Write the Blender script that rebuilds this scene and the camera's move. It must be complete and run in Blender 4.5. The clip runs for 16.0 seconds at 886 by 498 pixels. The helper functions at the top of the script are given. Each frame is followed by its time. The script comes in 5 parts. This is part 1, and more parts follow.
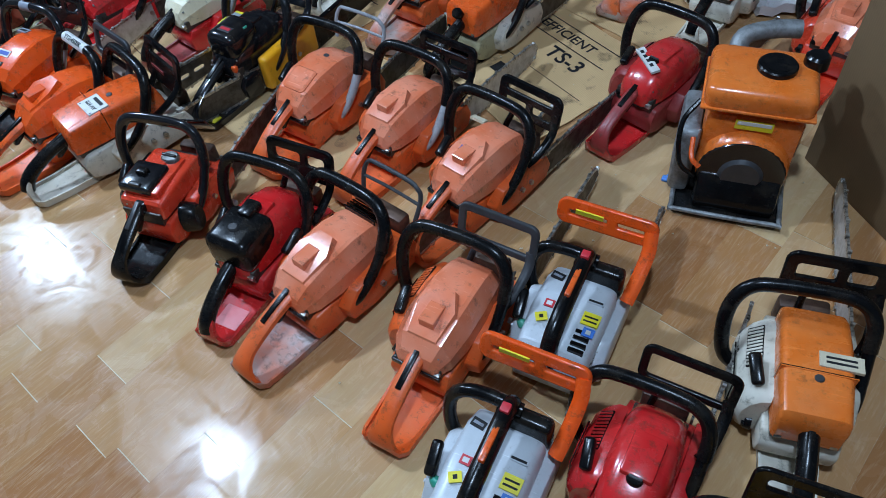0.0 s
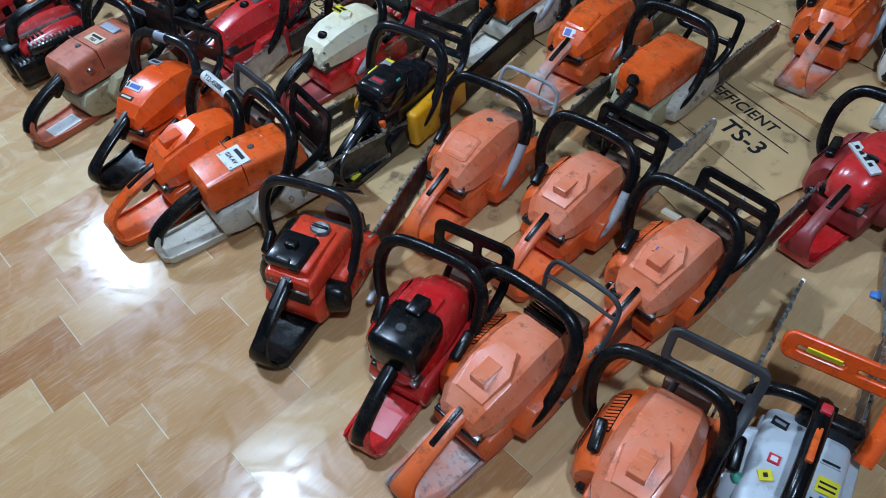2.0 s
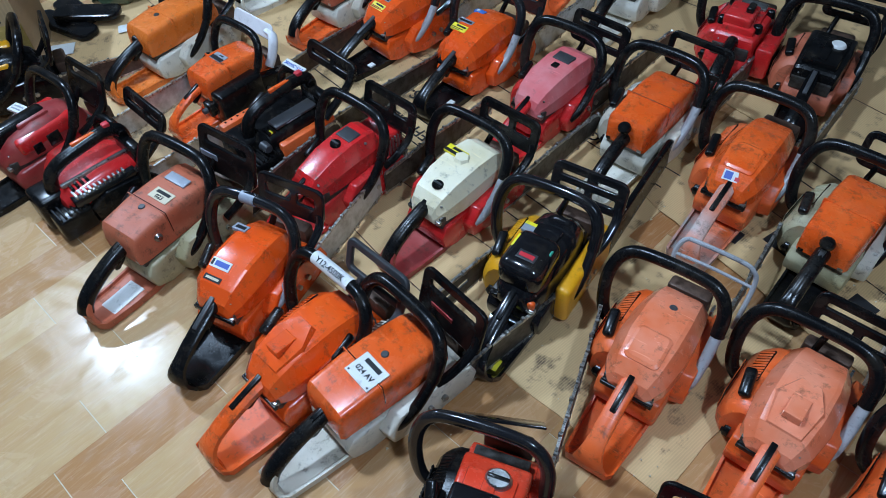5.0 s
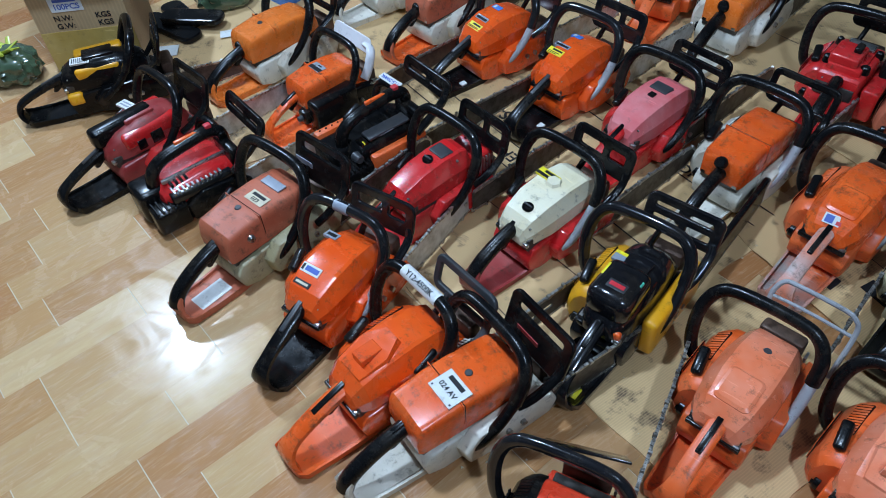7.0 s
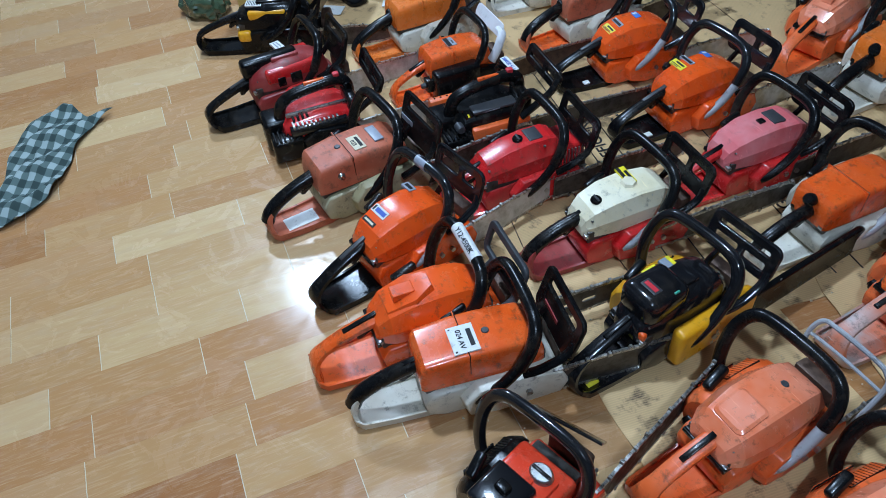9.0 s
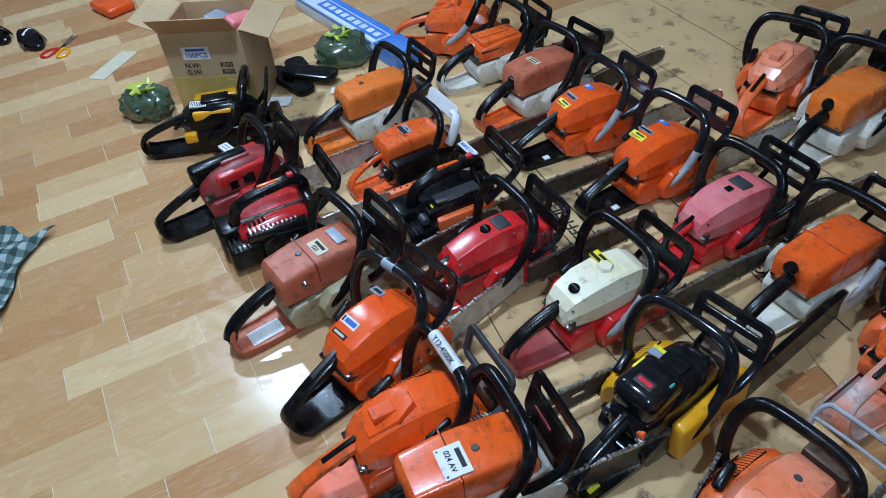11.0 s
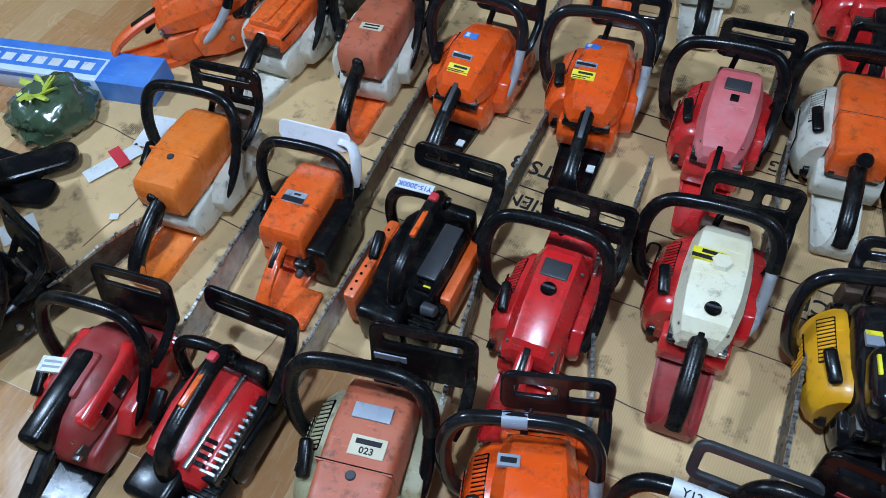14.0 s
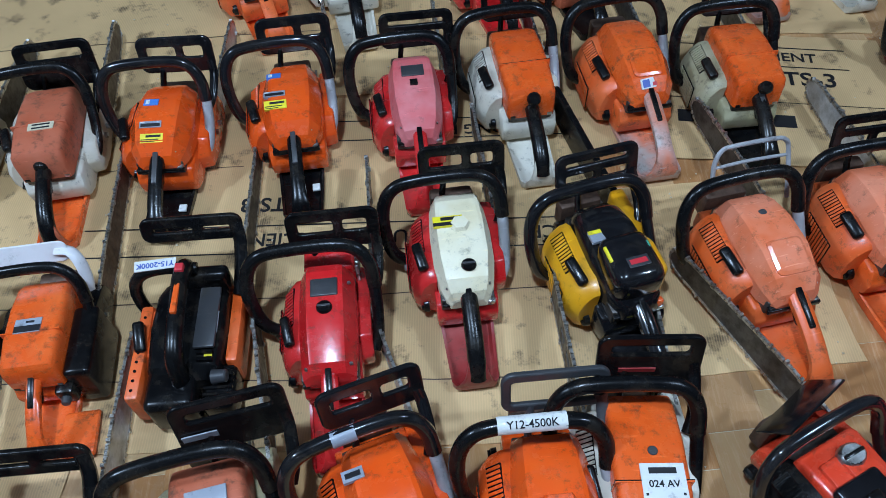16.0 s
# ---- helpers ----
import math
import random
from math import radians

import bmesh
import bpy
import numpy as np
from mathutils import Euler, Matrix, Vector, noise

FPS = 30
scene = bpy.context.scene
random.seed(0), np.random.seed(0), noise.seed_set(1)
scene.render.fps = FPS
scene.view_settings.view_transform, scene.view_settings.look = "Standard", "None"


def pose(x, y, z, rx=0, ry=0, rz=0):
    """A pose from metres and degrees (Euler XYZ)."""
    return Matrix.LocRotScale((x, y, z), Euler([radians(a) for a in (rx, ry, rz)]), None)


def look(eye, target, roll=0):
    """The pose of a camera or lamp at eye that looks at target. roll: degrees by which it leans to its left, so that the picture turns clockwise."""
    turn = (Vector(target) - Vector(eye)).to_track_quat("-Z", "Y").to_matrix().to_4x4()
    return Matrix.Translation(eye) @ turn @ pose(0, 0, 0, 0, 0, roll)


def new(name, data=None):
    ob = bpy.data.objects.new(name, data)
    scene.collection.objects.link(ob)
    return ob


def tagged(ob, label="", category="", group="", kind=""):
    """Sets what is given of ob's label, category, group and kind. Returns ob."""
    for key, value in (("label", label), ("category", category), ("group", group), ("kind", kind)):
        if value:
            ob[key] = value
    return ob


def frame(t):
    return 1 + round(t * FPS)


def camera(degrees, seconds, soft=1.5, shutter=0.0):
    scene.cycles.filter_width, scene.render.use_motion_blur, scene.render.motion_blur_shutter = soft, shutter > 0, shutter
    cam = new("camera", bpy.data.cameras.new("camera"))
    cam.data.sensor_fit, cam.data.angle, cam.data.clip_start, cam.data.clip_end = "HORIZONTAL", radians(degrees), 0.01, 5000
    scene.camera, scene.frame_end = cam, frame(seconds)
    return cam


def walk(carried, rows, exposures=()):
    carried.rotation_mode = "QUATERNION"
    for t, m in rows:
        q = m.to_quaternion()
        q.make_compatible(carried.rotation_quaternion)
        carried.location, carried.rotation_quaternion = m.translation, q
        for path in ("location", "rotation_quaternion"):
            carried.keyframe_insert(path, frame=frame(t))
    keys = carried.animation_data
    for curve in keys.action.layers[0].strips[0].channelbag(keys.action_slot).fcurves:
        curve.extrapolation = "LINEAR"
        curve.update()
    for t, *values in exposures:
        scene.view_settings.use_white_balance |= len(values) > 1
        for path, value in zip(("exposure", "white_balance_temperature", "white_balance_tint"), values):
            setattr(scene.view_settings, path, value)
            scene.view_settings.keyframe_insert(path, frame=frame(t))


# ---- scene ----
# ---- camera ----
cam = camera(61.9, 16.0, soft=0.8)
PATH = [
    (0, (2.234, 0.221, 1.37), (1.23, 1.005, -0.171), -6.5),
    (0.5, (2.162, 0.278, 1.362), (1.073, 0.982, -0.161), -6.3),
    (1, (2.05, 0.281, 1.36), (0.965, 0.977, -0.169), -5.6),
    (1.5, (1.903, 0.229, 1.371), (0.841, 0.946, -0.164), -5.0),
    (2, (1.809, 0.178, 1.369), (0.746, 0.895, -0.166), -4.8),
    (2.5, (1.689, 0.206, 1.37), (0.578, 0.879, -0.15), -6.0),
    (3, (1.521, 0.291, 1.384), (0.328, 0.905, -0.099), -8.1),
    (3.5, (1.396, 0.306, 1.386), (0.207, 0.949, -0.088), -5.6),
    (3.7, (1.35, 0.297, 1.391), (0.191, 0.974, -0.092), -4.3),
    (5.8, (1.092, 0.156, 1.405), (0.087, 0.969, -0.121), -4.7),
    (6, (1.098, 0.152, 1.402), (0.071, 0.957, -0.114), -5.0),
    (6.5, (1.091, 0.137, 1.411), (0.017, 0.907, -0.09), -4.7),
    (7, (1.087, 0.139, 1.411), (-0.056, 0.837, -0.074), -4.2),
    (7.5, (1.098, 0.182, 1.411), (-0.12, 0.76, -0.066), -3.7),
    (8, (1.162, 0.277, 1.378), (-0.126, 0.676, -0.099), -3.5),
    (8.2, (1.191, 0.296, 1.38), (-0.121, 0.602, -0.098), -4.1),
    (10.3, (1.463, 0.272, 1.439), (0.066, 0.694, 0.071), -4.3),
    (10.5, (1.409, 0.274, 1.429), (0.006, 0.707, 0.071), -4.9),
    (11, (1.181, 0.314, 1.427), (-0.223, 0.766, 0.077), -6.6),
    (11.5, (1.031, 0.318, 1.392), (-0.291, 0.884, 0.002), -4.0),
    (12, (0.844, 0.251, 1.392), (-0.324, 0.966, -0.065), -2.9),
    (12.5, (0.671, 0.179, 1.369), (-0.41, 0.917, -0.143), -5.5),
    (13, (0.447, 0.228, 1.309), (-0.588, 0.965, -0.236), -7.1),
    (13.5, (0.284, 0.189, 1.328), (-0.681, 0.991, -0.23), -7.5),
    (14, (0.136, 0.163, 1.328), (-0.533, 1.132, -0.289), -6.5),
    (14.5, (0.082, 0.11, 1.361), (-0.338, 1.174, -0.279), -4.5),
    (15, (0.069, 0.091, 1.351), (-0.171, 1.237, -0.27), -1.4),
    (15.5, (0.103, 0.106, 1.356), (-0.01, 1.277, -0.261), -1.6),
    (16, (0.141, 0.12, 1.357), (0.088, 1.31, -0.25), -3.0),
]
walk(cam, [(t, look(eye, target, roll)) for t, eye, target, roll in PATH])

# ---- light ----
scene.view_settings.exposure = 0.0
world = bpy.data.worlds.new("room_air")
world.use_nodes = True
world.node_tree.nodes["Background"].inputs[0].default_value = (0.006, 0.006, 0.007, 1)
scene.world = world
LAMPS = [(-2.5, 0.20, 2.72), (-0.2, 0.27, 2.72), (2.1, 0.34, 2.72)]
for spot, power in zip(LAMPS, (206, 174, 130)):
    bulb_light = bpy.data.lights.new("bulb_light", "POINT")
    bulb_light.energy, bulb_light.shadow_soft_size, bulb_light.color = power, 0.08, (0.70, 0.965, 1.33)
    new("bulb_light", bulb_light).location = spot


# ---- materials ----
def material(name):
    m = bpy.data.materials.new(name)
    m.use_nodes = True
    nt = m.node_tree
    return m, nt, nt.nodes["Principled BSDF"]


def node(nt, kind, **sets):
    n = nt.nodes.new(kind)
    for key, value in sets.items():
        if key in n.inputs:
            n.inputs[key].default_value = value
    return n


def noise_tex(nt, scale, detail=4.0, rough=0.6, coord="Object", stretch=None):
    tc = nt.nodes.new("ShaderNodeTexCoord")
    src = tc.outputs[coord]
    info = nt.nodes.new("ShaderNodeObjectInfo")
    add = nt.nodes.new("ShaderNodeVectorMath")
    add.operation = "MULTIPLY_ADD"
    add.inputs[1].default_value = stretch or (1, 1, 1)
    nt.links.new(src, add.inputs[0])
    comb = nt.nodes.new("ShaderNodeVectorMath")
    comb.operation = "SCALE"
    comb.inputs[0].default_value = (17, 31, 11)
    nt.links.new(info.outputs["Random"], comb.inputs["Scale"])
    nt.links.new(comb.outputs[0], add.inputs[2])
    n = node(nt, "ShaderNodeTexNoise", Scale=scale, Detail=detail, Roughness=rough)
    nt.links.new(add.outputs[0], n.inputs["Vector"])
    return n.outputs["Fac"]


def ramp(nt, fac, stops):
    r = nt.nodes.new("ShaderNodeValToRGB")
    e = r.color_ramp.elements
    while len(e) < len(stops):
        e.new(0.5)
    for el, (p, c) in zip(e, stops):
        el.position, el.color = p, (c, c, c, 1) if not isinstance(c, tuple) else (*c, 1)
    nt.links.new(fac, r.inputs[0])
    return r.outputs[0]


def mixed(nt, fac, a, b):
    x = nt.nodes.new("ShaderNodeMix")
    x.data_type = "RGBA"
    for sock, v in ((x.inputs[0], fac), (x.inputs[6], a), (x.inputs[7], b)):
        if hasattr(v, "is_linked"):
            nt.links.new(v, sock)
        elif isinstance(v, tuple):
            sock.default_value = (*v, 1)
        else:
            sock.default_value = v
    return x.outputs[2]


def bump(nt, p, height, strength, distance=0.002):
    b = node(nt, "ShaderNodeBump", Strength=strength, Distance=distance)
    nt.links.new(height, b.inputs["Height"])
    nt.links.new(b.outputs[0], p.inputs["Normal"])


def moulded(name, colour, faded, grime=(0.05, 0.035, 0.02), rough=(0.28, 0.5), fade=0.5, dirt=0.35, coat=0.0):
    """Moulded plastic or painted casting: faded patches, grime in spots, fine scuffs."""
    m, nt, p = material(name)
    big = ramp(nt, noise_tex(nt, 9, 3), [(0.60 - 0.35 * fade, 0.0), (0.85 - 0.25 * fade, 1.0)])
    c = mixed(nt, big, colour, faded)
    spots = ramp(nt, noise_tex(nt, 38, 6, 0.75), [(0.60 - 0.14 * dirt, 0.0), (0.75 - 0.12 * dirt, min(0.9, 0.3 + dirt))])
    c = mixed(nt, spots, c, grime)
    film = ramp(nt, noise_tex(nt, 15, 7, 0.72), [(0.50, 0.0), (0.78, 0.30 if dirt > 0.05 else 0.0)])
    c = mixed(nt, film, c, tuple(0.45 * v + 0.55 * g for v, g in zip(colour, (0.16, 0.12, 0.08))))
    scratch = ramp(nt, noise_tex(nt, 70, 3, 0.7, stretch=(0.25, 2.2, 1.0)), [(0.63, 0.0), (0.70, 0.5)])
    c = mixed(nt, scratch, c, tuple(min(1.0, v * 1.35 + (0.014 if max(faded) > 0.05 else 0.004)) for v in faded))
    nt.links.new(c, p.inputs["Base Color"])
    nt.links.new(ramp(nt, noise_tex(nt, 24, 5, 0.7), [(0.3, rough[0]), (0.75, rough[1])]), p.inputs["Roughness"])
    if max(colour) < 0.02:
        p.inputs["Specular IOR Level"].default_value = 0.26
    p.inputs["Coat Weight"].default_value, p.inputs["Coat Roughness"].default_value = coat, 0.12
    bump(nt, p, noise_tex(nt, 160, 5, 0.7), 0.16, 0.0008)
    return m


def metal(name, colour, stain, rough=(0.25, 0.5), metallic=0.9, scale=30):
    m, nt, p = material(name)
    c = mixed(nt, ramp(nt, noise_tex(nt, scale, 6, 0.7), [(0.42, 0.0), (0.68, 1.0)]), colour, stain)
    nt.links.new(c, p.inputs["Base Color"])
    p.inputs["Metallic"].default_value = metallic
    nt.links.new(ramp(nt, noise_tex(nt, 55, 5), [(0.3, rough[0]), (0.7, rough[1])]), p.inputs["Roughness"])
    bump(nt, p, noise_tex(nt, 180, 3, stretch=(1, 0.2, 1)), 0.15, 0.0006)
    return m


MAT = {
    "orange": moulded("orange_plastic", (0.78, 0.092, 0.010), (0.82, 0.135, 0.026), rough=(0.18, 0.38), fade=0.6, dirt=0.52, coat=0.3),
    "bright_orange": moulded("bright_orange_plastic", (0.80, 0.078, 0.006), (0.83, 0.105, 0.014), rough=(0.16, 0.34), fade=0.55, dirt=0.40, coat=0.4),
    "amber": moulded("amber_orange_plastic", (0.76, 0.155, 0.018), (0.78, 0.20, 0.04), rough=(0.18, 0.38), dirt=0.3, coat=0.3),
    "salmon": moulded("faded_salmon_plastic", (0.78, 0.165, 0.062), (0.84, 0.275, 0.155), rough=(0.15, 0.30), fade=0.80, dirt=0.34, coat=0.45),
    "worn_orange": moulded("worn_orange_casting", (0.78, 0.105, 0.014), (0.76, 0.155, 0.048), rough=(0.28, 0.5), fade=0.55, dirt=0.42),
    "scraped": moulded("scraped_orange_casting", (0.70, 0.13, 0.03), (0.40, 0.37, 0.34), rough=(0.3, 0.55), fade=0.75, dirt=0.5),
    "brick": moulded("brownish_orange_plastic", (0.45, 0.095, 0.04), (0.50, 0.14, 0.075), rough=(0.4, 0.65), fade=0.6, dirt=0.55),
    "red": moulded("red_plastic", (0.58, 0.012, 0.014), (0.62, 0.035, 0.032), rough=(0.16, 0.34), fade=0.6, dirt=0.45, coat=0.4),
    "vermilion": moulded("vermilion_painted_casting", (0.70, 0.045, 0.016), (0.70, 0.075, 0.035), rough=(0.16, 0.36), dirt=0.35, coat=0.4),
    "pink_red": moulded("sun_bleached_red_plastic", (0.62, 0.06, 0.065), (0.68, 0.20, 0.20), rough=(0.35, 0.55), fade=0.85, dirt=0.15),
    "dark_red": moulded("dull_dark_red_plastic", (0.26, 0.018, 0.018), (0.36, 0.07, 0.06), rough=(0.32, 0.55), fade=0.5, dirt=0.35),
    "ivory": moulded("ivory_plastic", (0.76, 0.68, 0.49), (0.70, 0.58, 0.34), rough=(0.3, 0.5), fade=0.35, dirt=0.3),
    "white": moulded("off_white_casting", (0.66, 0.61, 0.51), (0.50, 0.44, 0.33), rough=(0.35, 0.6), fade=0.45, dirt=0.4),
    "olive": moulded("yellowed_grey_casting", (0.36, 0.31, 0.17), (0.42, 0.38, 0.25), rough=(0.4, 0.65), fade=0.5, dirt=0.5),
    "grey": moulded("light_grey_plastic", (0.50, 0.53, 0.55), (0.56, 0.58, 0.60), rough=(0.28, 0.45), dirt=0.1, coat=0.1),
    "black": moulded("black_plastic", (0.003, 0.003, 0.0035), (0.006, 0.006, 0.006), (0.03, 0.025, 0.02), (0.14, 0.34), dirt=0.08),
    "black_gloss": moulded("glossy_black_plastic", (0.006, 0.006, 0.007), (0.010, 0.010, 0.012), (0.04, 0.035, 0.03), (0.08, 0.22), dirt=0.08, coat=0.5),
    "rubber": moulded("black_rubber_sleeve", (0.0035, 0.0035, 0.004), (0.007, 0.007, 0.007), (0.03, 0.027, 0.02), (0.16, 0.36), dirt=0.10),
    "yellow": moulded("yellow_plastic", (0.78, 0.33, 0.006), (0.80, 0.39, 0.02), rough=(0.25, 0.45), dirt=0.25, coat=0.15),
    "smoke": moulded("dark_grey_plastic", (0.032, 0.033, 0.036), (0.055, 0.055, 0.058), (0.06, 0.05, 0.035), (0.3, 0.5), dirt=0.25),
    "grey_tube": moulded("scuffed_silver_tube", (0.30, 0.30, 0.31), (0.42, 0.42, 0.43), rough=(0.25, 0.42), dirt=0.35),
    "white_plastic": moulded("white_plastic", (0.72, 0.70, 0.70), (0.62, 0.58, 0.58), rough=(0.28, 0.45), dirt=0.12),
    "bar_dark": metal("oiled_dark_steel", (0.11, 0.10, 0.09), (0.035, 0.025, 0.018), (0.3, 0.6), 0.7),
    "bar_rust": metal("rusty_steel", (0.13, 0.075, 0.05), (0.05, 0.028, 0.02), (0.4, 0.7), 0.45),
    "bar_silver": metal("bright_bar_steel", (0.58, 0.58, 0.58), (0.34, 0.33, 0.31), (0.3, 0.5), 0.55),
    "chain": metal("chain_steel", (0.62, 0.60, 0.56), (0.10, 0.08, 0.06), (0.2, 0.5), 0.9, 90),
    "steel": metal("scuffed_steel", (0.55, 0.55, 0.54), (0.25, 0.24, 0.22), (0.2, 0.45), 0.95),
    "alloy": metal("dusty_alloy_casting", (0.30, 0.31, 0.31), (0.12, 0.11, 0.10), (0.4, 0.65), 0.5),
    "label": moulded("white_paper_label", (0.66, 0.66, 0.64), (0.56, 0.55, 0.50), rough=(0.45, 0.65), dirt=0.3),
    "label_cream": moulded("cream_paper_label", (0.60, 0.52, 0.36), (0.55, 0.46, 0.32), rough=(0.45, 0.65), dirt=0.2),
    "label_yellow": moulded("yellow_sticker", (0.80, 0.66, 0.02), (0.80, 0.68, 0.06), rough=(0.35, 0.5), dirt=0.1),
    "label_blue": moulded("blue_sticker", (0.04, 0.16, 0.52), (0.10, 0.26, 0.60), rough=(0.35, 0.5), dirt=0.1),
    "label_grey": moulded("grey_metal_plate", (0.24, 0.26, 0.30), (0.34, 0.36, 0.40), rough=(0.3, 0.5), dirt=0.3),
    "label_green": moulded("green_sticker", (0.03, 0.30, 0.20), (0.08, 0.36, 0.25), rough=(0.35, 0.5), dirt=0.1),
    "ink": moulded("black_ink", (0.012, 0.012, 0.014), (0.02, 0.02, 0.02), rough=(0.5, 0.6), dirt=0.0),
    "ink_red": moulded("red_ink", (0.55, 0.02, 0.03), (0.58, 0.04, 0.05), rough=(0.4, 0.6), dirt=0.0),
    "ink_blue": moulded("blue_ink", (0.03, 0.08, 0.35), (0.05, 0.10, 0.38), rough=(0.4, 0.6), dirt=0.0),
    "plaster": moulded("grey_wall_paint", (0.084, 0.090, 0.094), (0.072, 0.076, 0.080), (0.08, 0.08, 0.08), (0.7, 0.85), dirt=0.05),
}


def plank_material():
    m, nt, p = material("wood_print_tile")
    info = nt.nodes.new("ShaderNodeObjectInfo")
    geo = nt.nodes.new("ShaderNodeNewGeometry")
    mx = nt.nodes.new("ShaderNodeMath")
    mx.operation = "ADD"
    nt.links.new(info.outputs["Random"], mx.inputs[0])
    nt.links.new(geo.outputs["Random Per Island"], mx.inputs[1])
    fr = nt.nodes.new("ShaderNodeMath")
    fr.operation = "FRACT"
    nt.links.new(mx.outputs[0], fr.inputs[0])
    tone = ramp(nt, fr.outputs[0], [(0.0, (0.47, 0.255, 0.105)), (0.16, (0.60, 0.405, 0.200)), (0.30, (0.38, 0.165, 0.058)), (0.46, (0.52, 0.305, 0.132)), (0.60, (0.33, 0.130, 0.044)), (0.74, (0.63, 0.435, 0.225)), (0.88, (0.43, 0.205, 0.080))])
    grain = noise_tex(nt, 16, 6, 0.65, stretch=(3.2, 0.55, 1))
    c = mixed(nt, ramp(nt, grain, [(0.35, 0.0), (0.72, 0.34)]), tone, (0.46, 0.21, 0.085))
    fine = noise_tex(nt, 60, 4, 0.7, stretch=(3.0, 0.25, 1))
    c = mixed(nt, ramp(nt, fine, [(0.5, 0.0), (0.72, 0.35)]), c, (0.70, 0.49, 0.30))
    dust = ramp(nt, noise_tex(nt, 5, 5, 0.65, "Generated"), [(0.5, 0.0), (0.8, 0.18)])
    c = mixed(nt, dust, c, (0.50, 0.44, 0.37))
    nt.links.new(c, p.inputs["Base Color"])
    tc = nt.nodes.new("ShaderNodeNewGeometry")
    smear = node(nt, "ShaderNodeTexNoise", Scale=7.5, Detail=7.0, Roughness=0.68, Distortion=1.2)
    nt.links.new(tc.outputs["Position"], smear.inputs["Vector"])
    nt.links.new(ramp(nt, smear.outputs["Fac"], [(0.36, 0.09), (0.5, 0.20), (0.66, 0.40)]), p.inputs["Roughness"])
    p.inputs["Coat Weight"].default_value, p.inputs["Coat Roughness"].default_value = 0.12, 0.06
    p.inputs["Specular IOR Level"].default_value = 0.26
    bump(nt, p, fine, 0.06, 0.0006)
    return m


def cardboard_material(name, tint=(0.63, 0.405, 0.19), dirty=0.9):
    m, nt, p = material(name)
    geo = nt.nodes.new("ShaderNodeNewGeometry")
    n1 = node(nt, "ShaderNodeTexNoise", Scale=3.2, Detail=6.0, Roughness=0.62)
    n2 = node(nt, "ShaderNodeTexNoise", Scale=11.0, Detail=7.0, Roughness=0.7)
    for n in (n1, n2):
        nt.links.new(geo.outputs["Position"], n.inputs["Vector"])
    c = mixed(nt, ramp(nt, n1.outputs["Fac"], [(0.35, 0.0), (0.7, 1.0)]), tint, tuple(v * 0.78 for v in tint))
    oil = ramp(nt, n2.outputs["Fac"], [(0.55, 0.0), (0.66, dirty)])
    c = mixed(nt, oil, c, (0.075, 0.045, 0.022))
    wave = node(nt, "ShaderNodeTexWave", Scale=60.0, Distortion=1.5)
    nt.links.new(geo.outputs["Position"], wave.inputs["Vector"])
    c = mixed(nt, ramp(nt, wave.outputs["Fac"], [(0.35, 0.0), (1.0, 0.30)]), c, tuple(v * 1.25 for v in tint))
    nt.links.new(c, p.inputs["Base Color"])
    p.inputs["Roughness"].default_value = 0.62
    bump(nt, p, n2.outputs["Fac"], 0.25, 0.003)
    return m


MAT["tape_yellow"] = moulded("yellowed_packing_tape", (0.50, 0.33, 0.085), (0.56, 0.40, 0.14), (0.30, 0.19, 0.07), (0.12, 0.3), fade=0.5, dirt=0.3, coat=0.3)
# brown card with the tall carton's shade darkened into its tint
MAT["kraft"] = cardboard_material("shaded_kraft_carton", (0.17, 0.105, 0.050), 0.3)
MAT["plank"] = plank_material()
MAT["card"] = cardboard_material("trodden_cardboard")
MAT["carton"] = cardboard_material("brown_carton", (0.48, 0.32, 0.165), 0.25)


# ---- mesh helpers ----
CACHE = {}


def finish(bm, name, angle=38):
    bmesh.ops.recalc_face_normals(bm, faces=bm.faces)
    me = bpy.data.meshes.new(name)
    bm.to_mesh(me)
    bm.free()
    me.shade_smooth()
    me.set_sharp_from_angle(angle=radians(angle))
    return me


def part(name, me, mat, parent, label="", at=None):
    """One mesh object with its own material under a thing or a part."""
    if isinstance(me, bmesh.types.BMesh):
        me = finish(me, name)
    if not me.materials:
        me.materials.append(MAT["black"])
    ob = new(name, me)
    ob.material_slots[0].link = "OBJECT"
    ob.material_slots[0].material = MAT[mat] if isinstance(mat, str) else mat
    if parent is not None:
        ob.parent = parent
    if at is not None:
        ob.matrix_basis = at
    if label:
        ob["label"] = label
    return ob


def cached(key, build):
    if key not in CACHE:
        CACHE[key] = build()
    return CACHE[key]


def add_box(bm, x0, x1, y0, y1, z0, z1, bevel=0.0, segs=2):
    v = [bm.verts.new((x, y, z)) for z in (z0, z1) for x, y in ((x0, y0), (x1, y0), (x1, y1), (x0, y1))]
    f = [bm.faces.new([v[i] for i in q]) for q in ((3, 2, 1, 0), (4, 5, 6, 7), (0, 1, 5, 4), (1, 2, 6, 5), (2, 3, 7, 6), (3, 0, 4, 7))]
    if bevel:
        bmesh.ops.bevel(bm, geom=list({e for q in f for e in q.edges}), offset=bevel, segments=segs, profile=0.5, affect="EDGES")
    return bm


def box(x0, x1, y0, y1, z0, z1, bevel=0.0, segs=2):
    return add_box(bmesh.new(), x0, x1, y0, y1, z0, z1, bevel, segs)


